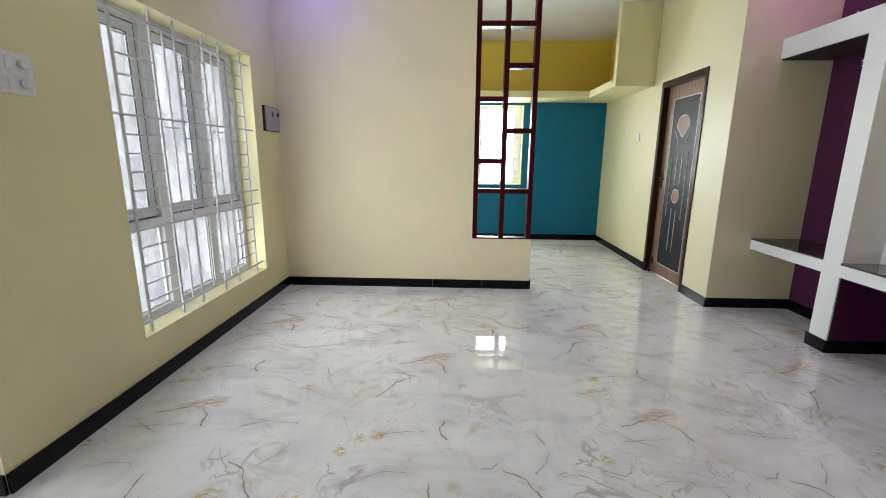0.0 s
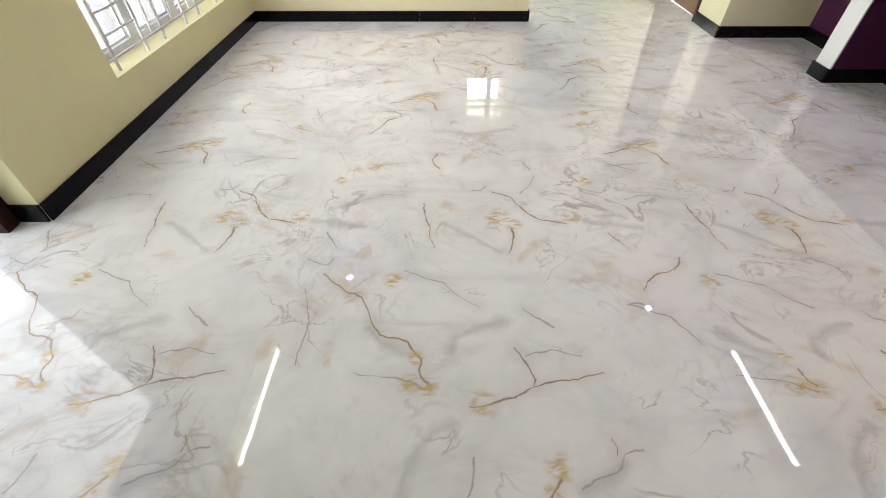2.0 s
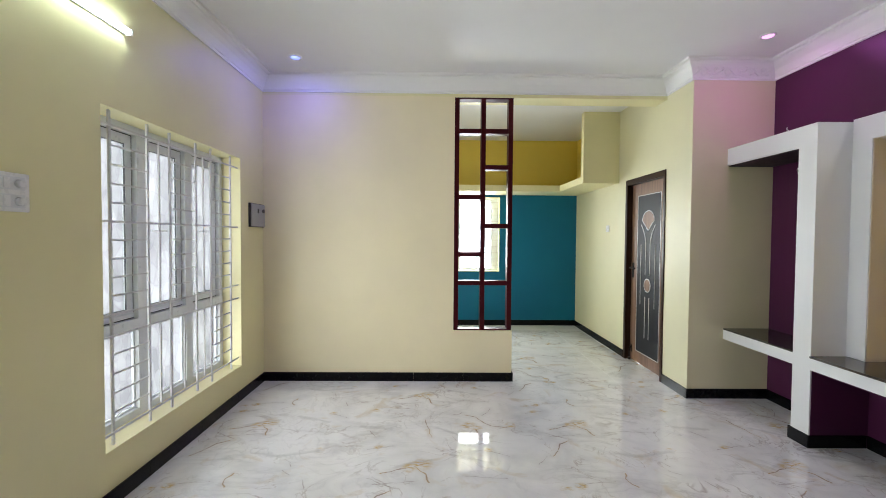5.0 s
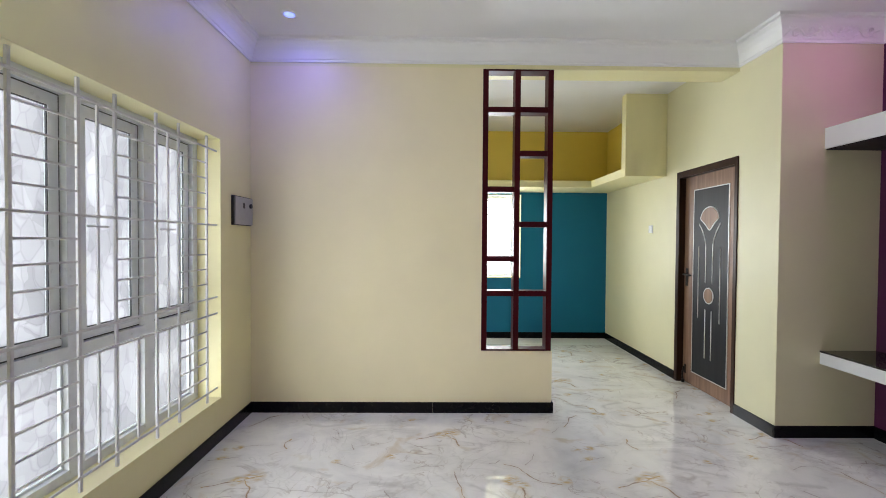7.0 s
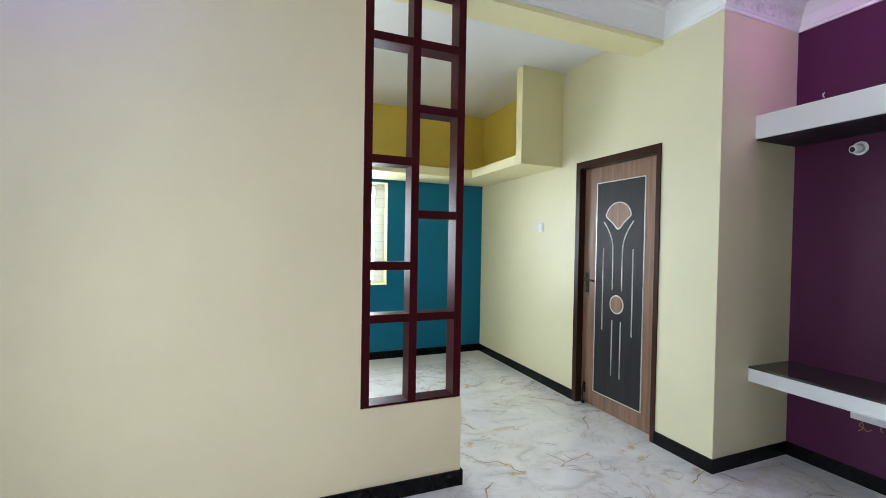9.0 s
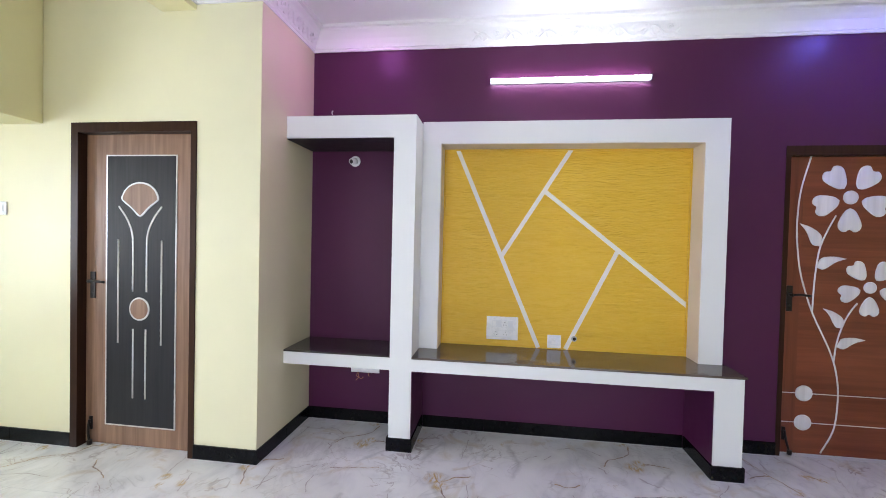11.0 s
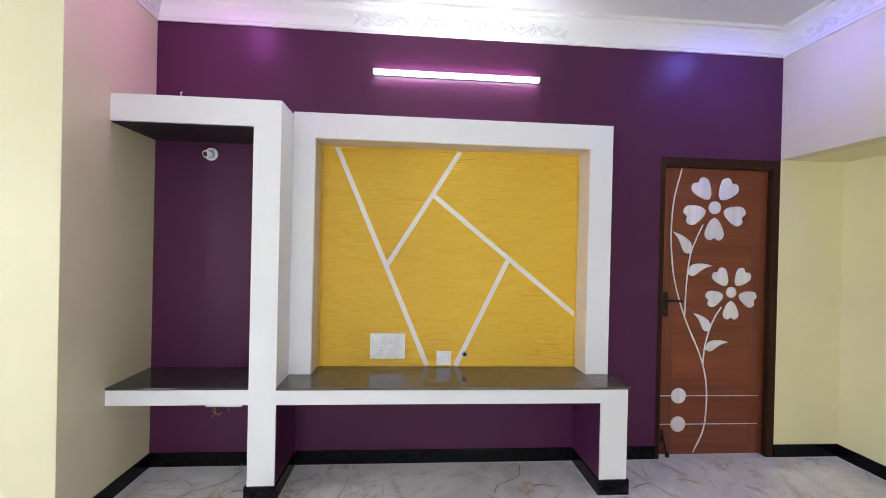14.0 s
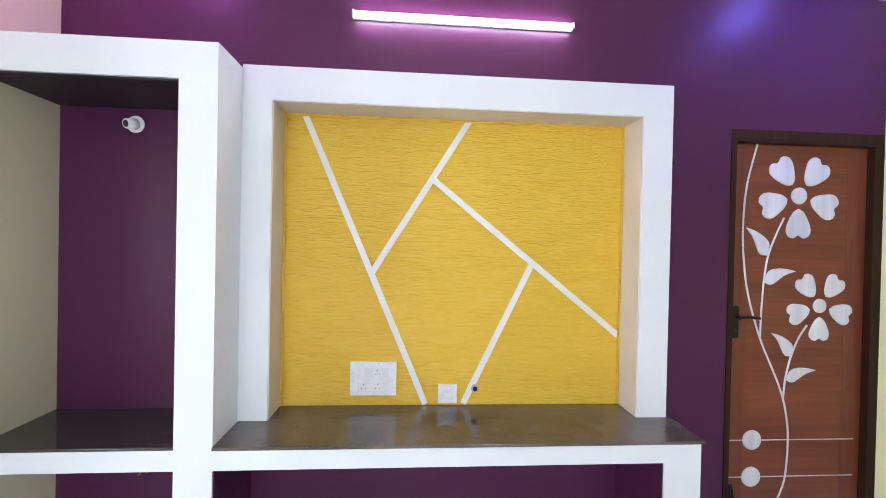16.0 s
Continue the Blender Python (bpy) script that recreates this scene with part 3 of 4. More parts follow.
skirting("baseboard_return", [((BX - 0.013, PY), (E, PY), (0, -1))], "black polished tile skirting")
skirting("baseboard_east", [((E, 3.846), (E, COL_L + 0.013), (-1, 0)), ((E, COL_R - 0.013), (E, LEG_L + 0.013), (-1, 0)),
                            ((E, LEG_R - 0.013), (E, 0.477), (-1, 0)), ((E, -0.408), (E, RECESS + 0.014), (-1, 0))], "black polished tile skirting")
skirting("baseboard_recess", [((E, RECESS), (W, RECESS), (0, 1))], "black polished tile skirting")
skirting("baseboard_north", [((W, FAR), (BX, FAR), (0, -1))], "black polished tile skirting")
skirting("baseboard_unit", [((COL_X, COL_L + 0.013), (COL_X, COL_R - 0.013), (-1, 0)), ((COL_X, COL_R), (E - 0.013, COL_R), (0, -1)),
                            ((COL_X, COL_L), (E - 0.013, COL_L), (0, 1)), ((COL_X, LEG_L + 0.013), (COL_X, LEG_R - 0.013), (-1, 0)),
                            ((COL_X, LEG_L), (E - 0.013, LEG_L), (0, 1)), ((COL_X, LEG_R), (E - 0.013, LEG_R), (0, -1))],
         "black polished tile skirting on the unit's feet")


# ---- window with grille ----
def window_west():
    """Three opening sashes over three fixed lights; the sashes sit back in the frame."""
    y0, y1, z0, z1 = 2.27, 3.815, 0.30, 2.12
    x0, x1 = -1.915, -1.838
    low, mid = 0.868, 0.922
    bays = ((y0 + 0.05, 2.762), (2.848, 3.272), (3.358, y1 - 0.05))
    holes = [(a, b, mid, z1 - 0.05) for a, b in bays] + [(a, b, z0 + 0.05, low) for a, b in bays]
    win = structure("window_1", wall_mesh((x0, y0, z0), (x1, y1, z1), 1, holes), UPVC, "grey-white casement window with leaf-patterned frosted glass")
    part("window_sill", box((W - 0.23, y0, z0 - 0.004), (W + 0.004, y1, z0 + 0.004)), CREAM, win)
    xs = x1 - 0.030
    for a, b in bays:
        part("gasket", wall_mesh((xs - 0.006, a + 0.0005, mid + 0.0005), (xs - 0.001, b - 0.0005, z1 - 0.0505), 1,
             [(a + 0.010, b - 0.010, mid + 0.010, z1 - 0.060)]), GASKET, win)
        sash = part("sash", wall_mesh((xs - 0.040, a + 0.007, mid + 0.007), (xs, b - 0.007, z1 - 0.057), 1,
                    [(a + 0.056, b - 0.056, mid + 0.060, z1 - 0.112)]), UPVC, win)
        part("sash_rail", box((xs - 0.002, a + 0.009, mid + 0.009), (xs + 0.012, b - 0.009, mid + 0.040), 0.006), UPVC, sash)
        part("glazing_bead", wall_mesh((xs - 0.012, a + 0.0555, mid + 0.0595), (xs - 0.004, b - 0.0555, z1 - 0.1115), 1,
             [(a + 0.060, b - 0.060, mid + 0.064, z1 - 0.116)]), GASKET, sash)
        pane = part("pane", box((xs - 0.026, a + 0.052, mid + 0.056), (xs - 0.020, b - 0.052, z1 - 0.108)), GLASS, sash)
        pane.visible_shadow = False
        fixed = part("pane", box((x1 - 0.050, a - 0.004, z0 + 0.046), (x1 - 0.044, b + 0.004, low + 0.004)), GLASS, win)
        fixed.visible_shadow = False
        part("glazing_bead", wall_mesh((x1 - 0.042, a, z0 + 0.05), (x1 - 0.026, b, low), 1,
             [(a + 0.012, b - 0.012, z0 + 0.062, low - 0.012)]), UPVC, win)
    return win


def grille_west():
    gx = -1.71
    ob = base("window_grille", (gx, 3.04, 0.31), "white painted steel bar grille inside the window opening", "window grille")
    posts = [2.37, 2.67, 2.885, 3.185, 3.39, 3.70]

    def bar(lo, hi):
        under("bar", box(lo, hi, 0.002), GRILLE, ob)

    for y in posts:
        bar((gx - 0.006, y - 0.008, 0.302), (gx + 0.006, y + 0.008, 2.117))
    for z in (2.035, 1.520, 1.015, 0.900, 0.372):
        bar((gx + 0.006, 2.29, z - 0.006), (gx + 0.014, 3.813, z + 0.006))
    for a, b in ((2.37, 2.67), (3.39, 3.70)):
        for k in range(1, 5):
            for z in (1.520 + k * 0.103, 1.015 + k * 0.101, 0.372 + k * 0.1056):
                bar((gx - 0.004, a + 0.008, z - 0.005), (gx + 0.005, b - 0.008, z + 0.005))
    for k in range(1, 5):
        for z in (1.520 + k * 0.103, 1.015 + k * 0.101):
            bar((gx - 0.004, 2.893, z - 0.005), (gx + 0.005, 3.177, z + 0.005))
    for y in (2.777, 3.287):
        bar((gx - 0.005, y - 0.006, 1.021), (gx + 0.005, y + 0.006, 2.029))
        bar((gx - 0.005, y - 0.006, 0.378), (gx + 0.005, y + 0.006, 0.894))
        bar((gx - 0.005, y - 0.062, 1.470), (gx + 0.003, y + 0.062, 1.480))
    bar((gx - 0.005, 3.029, 0.378), (gx + 0.005, 3.041, 0.894))
    return ob


window_west()
grille_west()


def window_north():
    x0, x1, z0, z1 = -0.25, 1.06, 0.885, 2.10
    y0 = FAR + 0.13
    win = structure("window_2", wall_mesh((x0, y0, z0), (x1, y0 + 0.05, z1), 0,
                    [(x0 + 0.05, 0.38, z0 + 0.05, z1 - 0.05), (0.43, x1 - 0.13, z0 + 0.05, z1 - 0.05)]), UPVC, "pale dining window filled with daylight")
    part("reveal", wall_mesh((x0, FAR - 0.003, z0), (x1, y0, z1), 0, [(x0 + 0.008, x1 - 0.008, z0 + 0.012, z1 - 0.008)]), CREAM, win, "cream painted reveal")
    for k in range(11):
        z = 0.985 + 0.1035 * k
        part("bar", box((x0 + 0.01, FAR + 0.075, z - 0.005), (x1 - 0.01, FAR + 0.085, z + 0.005)), GRILLE, win)
    for x in (0.05, 0.40, 0.84):
        part("bar", box((x - 0.006, FAR + 0.062, z0 + 0.012), (x + 0.006, FAR + 0.074, z1 - 0.009)), GRILLE, win)
    return win


window_north()


# ---- doors ----
def door_frame(name, x_front, x_back, y0, y1, z1, faces, label):
    """A dark timber frame in a wall whose face looks to -x. faces: widths of the member at y0, at y1 and of the head."""
    return structure(name, wall_mesh((x_front, y0, 0.0), (x_back, y1, z1), 1, [(y0 + faces[0], y1 - faces[1], -0.1, z1 - faces[2])]), FRAME, label)


def lever_handle(leaf, x, y, z, reach):
    """A long-plate lever; reach is the signed way the lever points along y."""
    plate = part("handle_plate", box((x - 0.008, y - 0.019, z - 0.115), (x, y + 0.019, z + 0.062), 0.004), BLACK, leaf, "black oxide handle plate")
    bm = bmesh.new()
    add_cyl(bm, (x - 0.024, y, z), "x", 0.011, 0.034, 14)
    add_tube(bm, smooth_line([(x - 0.042, y, z), (x - 0.045, y + reach * 0.4, z + 0.004), (x - 0.042, y + reach, z - 0.002)], 5), 0.0085, 10)
    part("lever", bm, BLACK, plate, "black door lever", True)
    part("keyhole", cyl((x - 0.009, y, z - 0.075), "x", 0.008, 0.006, 12), DARK_STEEL, plate)


def door_stopper(leaf, x, y):
    bm = bmesh.new()
    add_box(bm, (x - 0.008, y - 0.012, 0.10), (x, y + 0.012, 0.19), 0.003)
    add_tube(bm, smooth_line([(x - 0.014, y, 0.17), (x - 0.03, y - 0.006, 0.10), (x - 0.035, y - 0.02, 0.045)], 4), 0.008, 8)
    add_cyl(bm, (x - 0.036, y - 0.024, 0.028), "z", 0.015, 0.03, 12)
    part("door_stopper", bm, BLACK, leaf, "black swing-down door stopper", True)


def bedroom_door():
    fr = door_frame("door_1", BX - 0.010, BX + 0.127, 4.284, 5.178, 2.135, (0.036, 0.052, 0.062), "dark brown timber door frame with a walnut and charcoal leaf, shut")
    x = BX + 0.052
    leaf = part("leaf", box((x, 4.322, 0.012), (x + 0.035, 5.124, 2.071), 0.002), WALNUT, fr, "walnut laminate door leaf")
    part("panel", box((x - 0.004, 4.464, 0.148), (x + 0.004, 4.967, 1.930)), CHARCOAL, leaf, "charcoal laminate centre panel")
    part("panel_border", wall_mesh((x - 0.006, 4.458, 0.142), (x + 0.004, 4.973, 1.936), 1, [(4.466, 4.965, 0.150, 1.928)]), SILVER, leaf, "thin silver border")

    def line(pts, r=0.0062):
        bm = add_tube(bmesh.new(), smooth_line([(x - 0.005, y, z) for y, z in pts], 6) if len(pts) > 2 else [(x - 0.005, y, z) for y, z in pts], r, 8, (0.6, 1, 1))
        part("inlay_line", bm, SILVER, leaf, "", True)

    mid = 4.7225
    for s in (-1, 1):
        line([(mid + s * 0.158, 1.380), (mid + s * 0.158, 0.694)])
        line([(mid + s * 0.156, 1.598), (mid + s * 0.098, 1.520), (mid + s * 0.058, 1.425), (mid + s * 0.050, 1.300), (mid + s * 0.050, 1.040)])
        line([(mid + s * 0.046, 0.793), (mid + s * 0.046, 0.332)])
    fan = [(mid + 0.130 * math.sin(a), 1.640 + 0.112 * math.cos(a)) for a in [radians(-88 + 16 * k) for k in range(12)]]
    fan += [(mid + 0.06, 1.59), (mid, 1.539), (mid - 0.06, 1.59)]
    part("fan_inlay", add_plaque(bmesh.new(), fan[::-1], x - 0.009, x - 0.003), WALNUT, leaf, "fan-shaped walnut inlay")
    line([*fan, fan[0]], 0.007)
    oval = [(mid + 0.068 * math.cos(a), 0.926 + 0.070 * math.sin(a)) for a in [radians(15 * k) for k in range(24)]]
    part("oval_inlay", add_plaque(bmesh.new(), oval, x - 0.009, x - 0.003), WALNUT, leaf, "oval walnut inlay")
    line([*oval, oval[0]], 0.007)
    lever_handle(leaf, x, 5.070, 1.10, -0.12)
    door_stopper(leaf, x, 5.08)


def heart(cy, cz, angle, near, far, half):
    """A heart-shaped petal pointing outward at an angle (degrees from up, clockwise towards -y)."""
    a = radians(angle)
    out, side = (-math.sin(a), math.cos(a)), (math.cos(a), math.sin(a))
    shape = [(near, 0.0), (near + 0.12 * (far - near), 0.42), (near + 0.42 * (far - near), 0.80), (near + 0.72 * (far - near), 1.0),
             (near + 0.92 * (far - near), 0.82), (far, 0.42), (near + 0.90 * (far - near), 0.0)]
    pts = [(r, s * half) for r, s in shape] + [(r, -s * half) for r, s in shape[-2:0:-1]]
    loop = smooth_line([(r, s, 0) for r, s in [*pts, pts[0]]], 3)[:-1]
    return [(cy + r * out[0] + s * side[0], cz + r * out[1] + s * side[1]) for r, s, _ in loop]


def leaf_shape(tip, root, belly):
    """A pointed leaf from its tip to its root, bowed to one side."""
    a, b = Vector((*tip, 0)), Vector((*root, 0))
    d = b - a
    n = Vector((-d.y, d.x, 0)).normalized()
    top = smooth_line([a, a + d * 0.35 + n * belly * 0.75, a + d * 0.75 + n * belly, b], 5)
    low = smooth_line([b, a + d * 0.8 - n * belly * 0.55, a + d * 0.35 - n * belly * 0.05, a], 5)
    return [(p.x, p.y) for p in top[:-1] + low[:-1]]


def flower_door():
    fr = door_frame("door_2", E - 0.005, E + 0.13, -0.408, 0.477, 2.12, (0.056, 0.030, 0.066), "dark brown timber door frame with a flower-inlaid leaf, shut")
    x = E + 0.035
    leaf = part("leaf", box((x, -0.350, 0.012), (x + 0.035, 0.445, 2.053), 0.002), RUST, fr, "red-brown laminate door leaf")
    part("edge_band", box((x - 0.0012, -0.349, 0.014), (x + 0.01, -0.235, 2.051)), RUST_EDGE, leaf)
    part("edge_band", box((x - 0.0012, 0.340, 0.014), (x + 0.01, 0.444, 2.051)), RUST_EDGE, leaf)

    def onto(p):
        return p[0] * 0.9937 + 0.0136, p[1] * 0.9937 + 0.0091

    def line(pts, r=0.0065, name="vine"):
        bm = add_tube(bmesh.new(), smooth_line([(x - 0.003, y, z) for y, z in map(onto, pts)], 8) if len(pts) > 2 else [(x - 0.003, y, z) for y, z in map(onto, pts)], r, 8, (0.6, 1, 1))
        part(name, bm, PEARL, leaf, "", True)

    def plaque(name, shape):
        part(name, add_plaque(bmesh.new(), [onto(p) for p in shape], x - 0.007, x + 0.002, 0.007), PEARL, leaf, "", True)

    line([(0.290, 2.058), (0.345, 1.83), (0.362, 1.60), (0.350, 1.40), (0.318, 1.215), (0.243, 0.983), (0.128, 0.730), (0.080, 0.57), (0.064, 0.40),
          (0.083, 0.185), (0.158, 0.016)], 0.0058)
    line([(0.123, 1.656), (0.172, 1.55), (0.216, 1.421), (0.238, 1.22), (0.246, 0.988)], 0.0058)
    line([(-0.030, 1.063), (0.02, 0.985), (0.062, 0.881), (0.088, 0.77), (0.100, 0.652)], 0.0058)
    line([(0.418, 0.424), (-0.328, 0.424)], 0.0032, "inlay_line")
    line([(0.418, 0.220), (-0.328, 0.220)], 0.0032, "inlay_line")
    for cy, cz, near, far, half, r in ((0.037, 1.780, 0.072, 0.236, 0.073, 0.047), (-0.104, 1.171, 0.062, 0.196, 0.060, 0.040)):
        for a in (36, 108, 180, 252, 324):
            plaque("petal", heart(cy, cz, a, near, far, half))
        plaque("flower_centre", [(cy + r * math.cos(radians(18 * j)), cz + r * math.sin(radians(18 * j))) for j in range(20)])
    plaque("leaf_inlay", leaf_shape((0.346, 1.600), (0.214, 1.445), -0.052))
    plaque("leaf_inlay", leaf_shape((0.044, 1.362), (0.232, 1.300), 0.050))
    plaque("leaf_inlay", leaf_shape((0.180, 1.020), (0.055, 0.888), -0.046))
    plaque("leaf_inlay", leaf_shape((-0.090, 0.812), (0.085, 0.757), 0.045))
    for z in (0.424, 0.220):
        plaque("disc_inlay", [(0.276 + 0.055 * math.cos(radians(15 * j)), z + 0.055 * math.sin(radians(15 * j))) for j in range(24)])
    lever_handle(leaf, x, 0.404, 1.108, -0.11)
    door_stopper(leaf, x, 0.408)


bedroom_door()
flower_door()
main = structure("door_3", wall_mesh((W - 0.235, 0.45, -0.04), (W - 0.13, 1.461, 2.138), 1, [(0.53, 1.381, -0.1, 2.058)]), FRAME, "dark brown entrance door frame, open to daylight")


# ---- lattice screen ----
def lattice():
    y0, y1 = N + 0.001, N + 0.112
    ob = base("lattice_screen", (0.50, N + 0.055, 0.515), "maroon gloss-painted timber lattice screen on a low ledge", "screen")
    s = 0.0225

    def post(xc):
        under("post", box((xc - s, y0, 0.517), (xc + s, y1, 2.824), 0.002), MAROON, ob)

    def rail(xa, xb, zc, h=s):
        under("rail", box((xa, y0 + 0.001, zc - h), (xb, y1 - 0.001, zc + h), 0.002), MAROON, ob)

    xl, xm, xr = 0.2365, 0.499, 0.769
    for xc in (xl, xm, xr):
        post(xc)
    left, right = (xl + s, xm - s), (xm + s, xr - s)
    for z in (2.497, 1.847, 1.275, 0.990):
        rail(*left, z)
    for z in (2.497, 2.142, 1.561, 0.990):
        rail(*right, z)
    rail(*left, 2.817, 0.007)
    rail(*right, 2.817, 0.007)
    rail(*left, 0.523, 0.006)
    rail(*right, 0.523, 0.006)


lattice()


# ---- wall unit with shelf, bench and framed panel ----
def wall_unit():
    ob = base("wall_unit", (COL_X, 2.0, 0.0), "white painted built-in television wall unit with shelves and bench", "wall unit")
    under("upright", box((COL_X, COL_R, 0.0), (E, COL_L, 2.250)), WHITE, ob)
    under("top_shelf", box((COL_X, COL_L, 2.102), (E, PY, 2.250)), WHITE, ob)
    # thin dark brown sheet below the white top shelf
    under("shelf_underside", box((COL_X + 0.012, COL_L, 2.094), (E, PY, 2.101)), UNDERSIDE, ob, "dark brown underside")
    under("lower_shelf", box((COL_X, COL_L, 0.545), (E, PY, 0.628)), WHITE, ob)
    under("bench", box((COL_X, LEG_R, 0.545), (E, COL_R, 0.628)), WHITE, ob)
    under("bench_underside", box((COL_X + 0.012, LEG_L, 0.537), (E, COL_R, 0.544)), PURPLE, ob, "purple painted underside")
    under("leg", box((COL_X, LEG_R, 0.0), (E, LEG_L, 0.545)), WHITE, ob)
    under("painted_side", box((COL_X + 0.010, LEG_L, 0.0), (E, LEG_L + 0.004, 0.545)), PURPLE, ob, "purple painted inner side")
    under("painted_side", box((COL_X + 0.010, COL_R - 0.004, 0.0), (E, COL_R, 0.545)), PURPLE, ob, "purple painted inner side")
    fx = 2.88
    under("frame_surround", wall_mesh((fx, 0.912, 0.644), (E, COL_R, 2.266), 1, [(1.060, 2.818, 0.6, 2.112)]), WHITE, ob)
    under("reveal", box((fx + 0.008, 2.814, 0.644), (3.066, 2.818, 2.108)), REVEAL_BOUNCE, ob, "white reveal with yellow bounce light in its colour")
    under("reveal", box((fx + 0.008, 1.060, 0.644), (3.066, 1.064, 2.108)), REVEAL_BOUNCE, ob, "white reveal with yellow bounce light in its colour")
    under("reveal", box((fx + 0.008, 1.064, 2.108), (3.066, 2.814, 2.112)), REVEAL_BOUNCE, ob, "white reveal with yellow bounce light in its colour")
    for lo, hi in (((3.056, 2.802, 0.644), (3.069, 2.814, 2.108)), ((3.056, 1.064, 0.644), (3.069, 1.075, 2.108)), ((3.056, 1.075, 2.098), (3.069, 2.802, 2.108))):
        under("rim", box(lo, hi, 0.003), YELLOW, ob, "rounded yellow plaster rim")
    under("panel", box((3.07, 1.056, 0.60), (3.14, 2.821, 2.119)), YELLOW, ob, "yellow hand-trowelled plaster panel")

    def strip(a, b, rise):
        (ya, za), (yb, zb) = a, b
        length, turn = math.hypot(yb - ya, zb - za), math.atan2(zb - za, yb - ya)
        bm = box((-0.003, -length / 2, -0.0155), (0.003, length / 2, 0.0155), 0.001)
        bmesh.ops.rotate(bm, cent=(0, 0, 0), matrix=Matrix.Rotation(turn, 3, "X"), verts=bm.verts)
        bmesh.ops.translate(bm, vec=(3.068 - rise, (ya + yb) / 2, (za + zb) / 2), verts=bm.verts)
        under("white_strip", bm, STRIP, ob, "white painted strip")

    strip((2.718, 2.110), (2.087, 0.648), 0.0)
    strip((1.885, 2.112), (2.369, 1.323), -0.0007)
    strip((2.080, 1.810), (1.064, 1.000), 0.0007)
    strip((1.546, 1.375), (1.892, 0.648), -0.0007)
    return ob


wall_unit()
thing("granite_shelf", box((COL_X - 0.002, COL_L, 0.629), (E, PY, 0.641), 0.002), GRANITE_SHADED, "speckled granite slab on the low shelf, shade in its colour", "shelf top")
thing("granite_worktop", box((COL_X - 0.012, LEG_R - 0.012, 0.629), (3.069, COL_R - 0.001, 0.643), 0.002), GRANITE,
      "dusty brown-grey polished granite slab on the bench", "worktop")


# ---- lamps ----
def tube_lamp(x, face, y0, y1, z, glow, label):
    """A wall batten along y; face is +1 when it looks to +x."""
    ob = base("tube_light", (x, (y0 + y1) / 2, z), label, "tube light", "wall tube lights")
    d = 0.036 * face
    xs = sorted((x, x + d * 0.45))
    under("batten", box((xs[0], y0 + 0.01, z - 0.0165), (xs[1], y1 - 0.01, z + 0.0165), 0.003), PLASTIC, ob, "white batten back")
    bm = bmesh.new()
    add_tube(bm, [(x + d * 0.72, y0 + 0.004, z), (x + d * 0.72, y1 - 0.004, z)], 0.0155, 14)
    under("diffuser", bm, glow, ob, "glowing white diffuser", True)
    for ya, yb in ((y0 - 0.002, y0 + 0.010), (y1 - 0.010, y1 + 0.002)):
        xs2 = sorted((x, x + d * 1.2))
        under("end_cap", box((xs2[0], ya, z - 0.0175), (xs2[1], yb, z + 0.0175), 0.004), PLASTIC, ob, "white end cap")


tube_lamp(E, -1, 1.369, 2.486, 2.597, TUBE, "lit white tube light on the purple wall")
tube_lamp(W, 1, 1.330, 2.455, 2.560, TUBE_GREEN, "lit white tube light on the cream wall")


def downlight(x, y, lens, label):
    ob = base("downlight", (x, y, TOP), label, "downlight", "ceiling downlights")
    bm = bmesh.new()
    prof = [(0.036, TOP - 0.004), (0.046, TOP - 0.012), (0.054, TOP - 0.009), (0.057, TOP - 0.0005)]
    rings = []
    for r, z in prof:
        rings.append([bm.verts.new((x + r * math.cos(2 * math.pi * k / 28), y + r * math.sin(2 * math.pi * k / 28), z)) for k in range(28)])
    for r0, r1 in zip(rings, rings[1:]):
        for k in range(28):
            bm.faces.new((r0[k], r0[(k + 1) % 28], r1[(k + 1) % 28], r1[k]))
    under("bezel", bm, PLASTIC, ob, "white round bezel", True)
    under("lens", cyl((x, y, TOP - 0.006), "z", 0.037, 0.006, 28), lens, ob, "glowing lens")


downlight(-1.21, 3.86, LAMP_BLUE, "small round blue-lit ceiling downlight")
downlight(2.59, 3.36, LAMP_PINK, "small round pink-lit ceiling downlight")
downlight(2.58, 0.06, LAMP_BLUE, "small round blue-lit ceiling downlight")


def lamp_holder():
    y, z = 3.505, 2.015
    ob = base("lamp_holder", (E, y, z), "empty white angled lamp holder on the purple niche wall", "lamp holder")
    bm = bmesh.new()
    add_cyl(bm, (E - 0.008, y, z), "x", 0.042, 0.016, 26, 0.036)
    bmesh.ops.bevel(bm, geom=list(bm.edges), offset=0.002, segments=1, affect="EDGES")
    under("base_plate", bm, PLASTIC, ob, "", True)
    tilt = pose(E - 0.014, y, z, 0, -100, -22)
    cup = bmesh.new()
    bmesh.ops.create_cone(cup, cap_ends=True, segments=24, radius1=0.027, radius2=0.023, depth=0.05, matrix=tilt @ Matrix.Translation((0, 0, 0.022)))
    cup_ob = under("cup", cup, PLASTIC, ob, "", True)
    hole = bmesh.new()
    bmesh.ops.create_cone(hole, cap_ends=True, segments=20, radius1=0.016, radius2=0.016, depth=0.003, matrix=tilt @ Matrix.Translation((0, 0, 0.0475)))
    beneath("socket_hole", hole, DARK_STEEL, ob, cup_ob, "dark open socket")


lamp_holder()


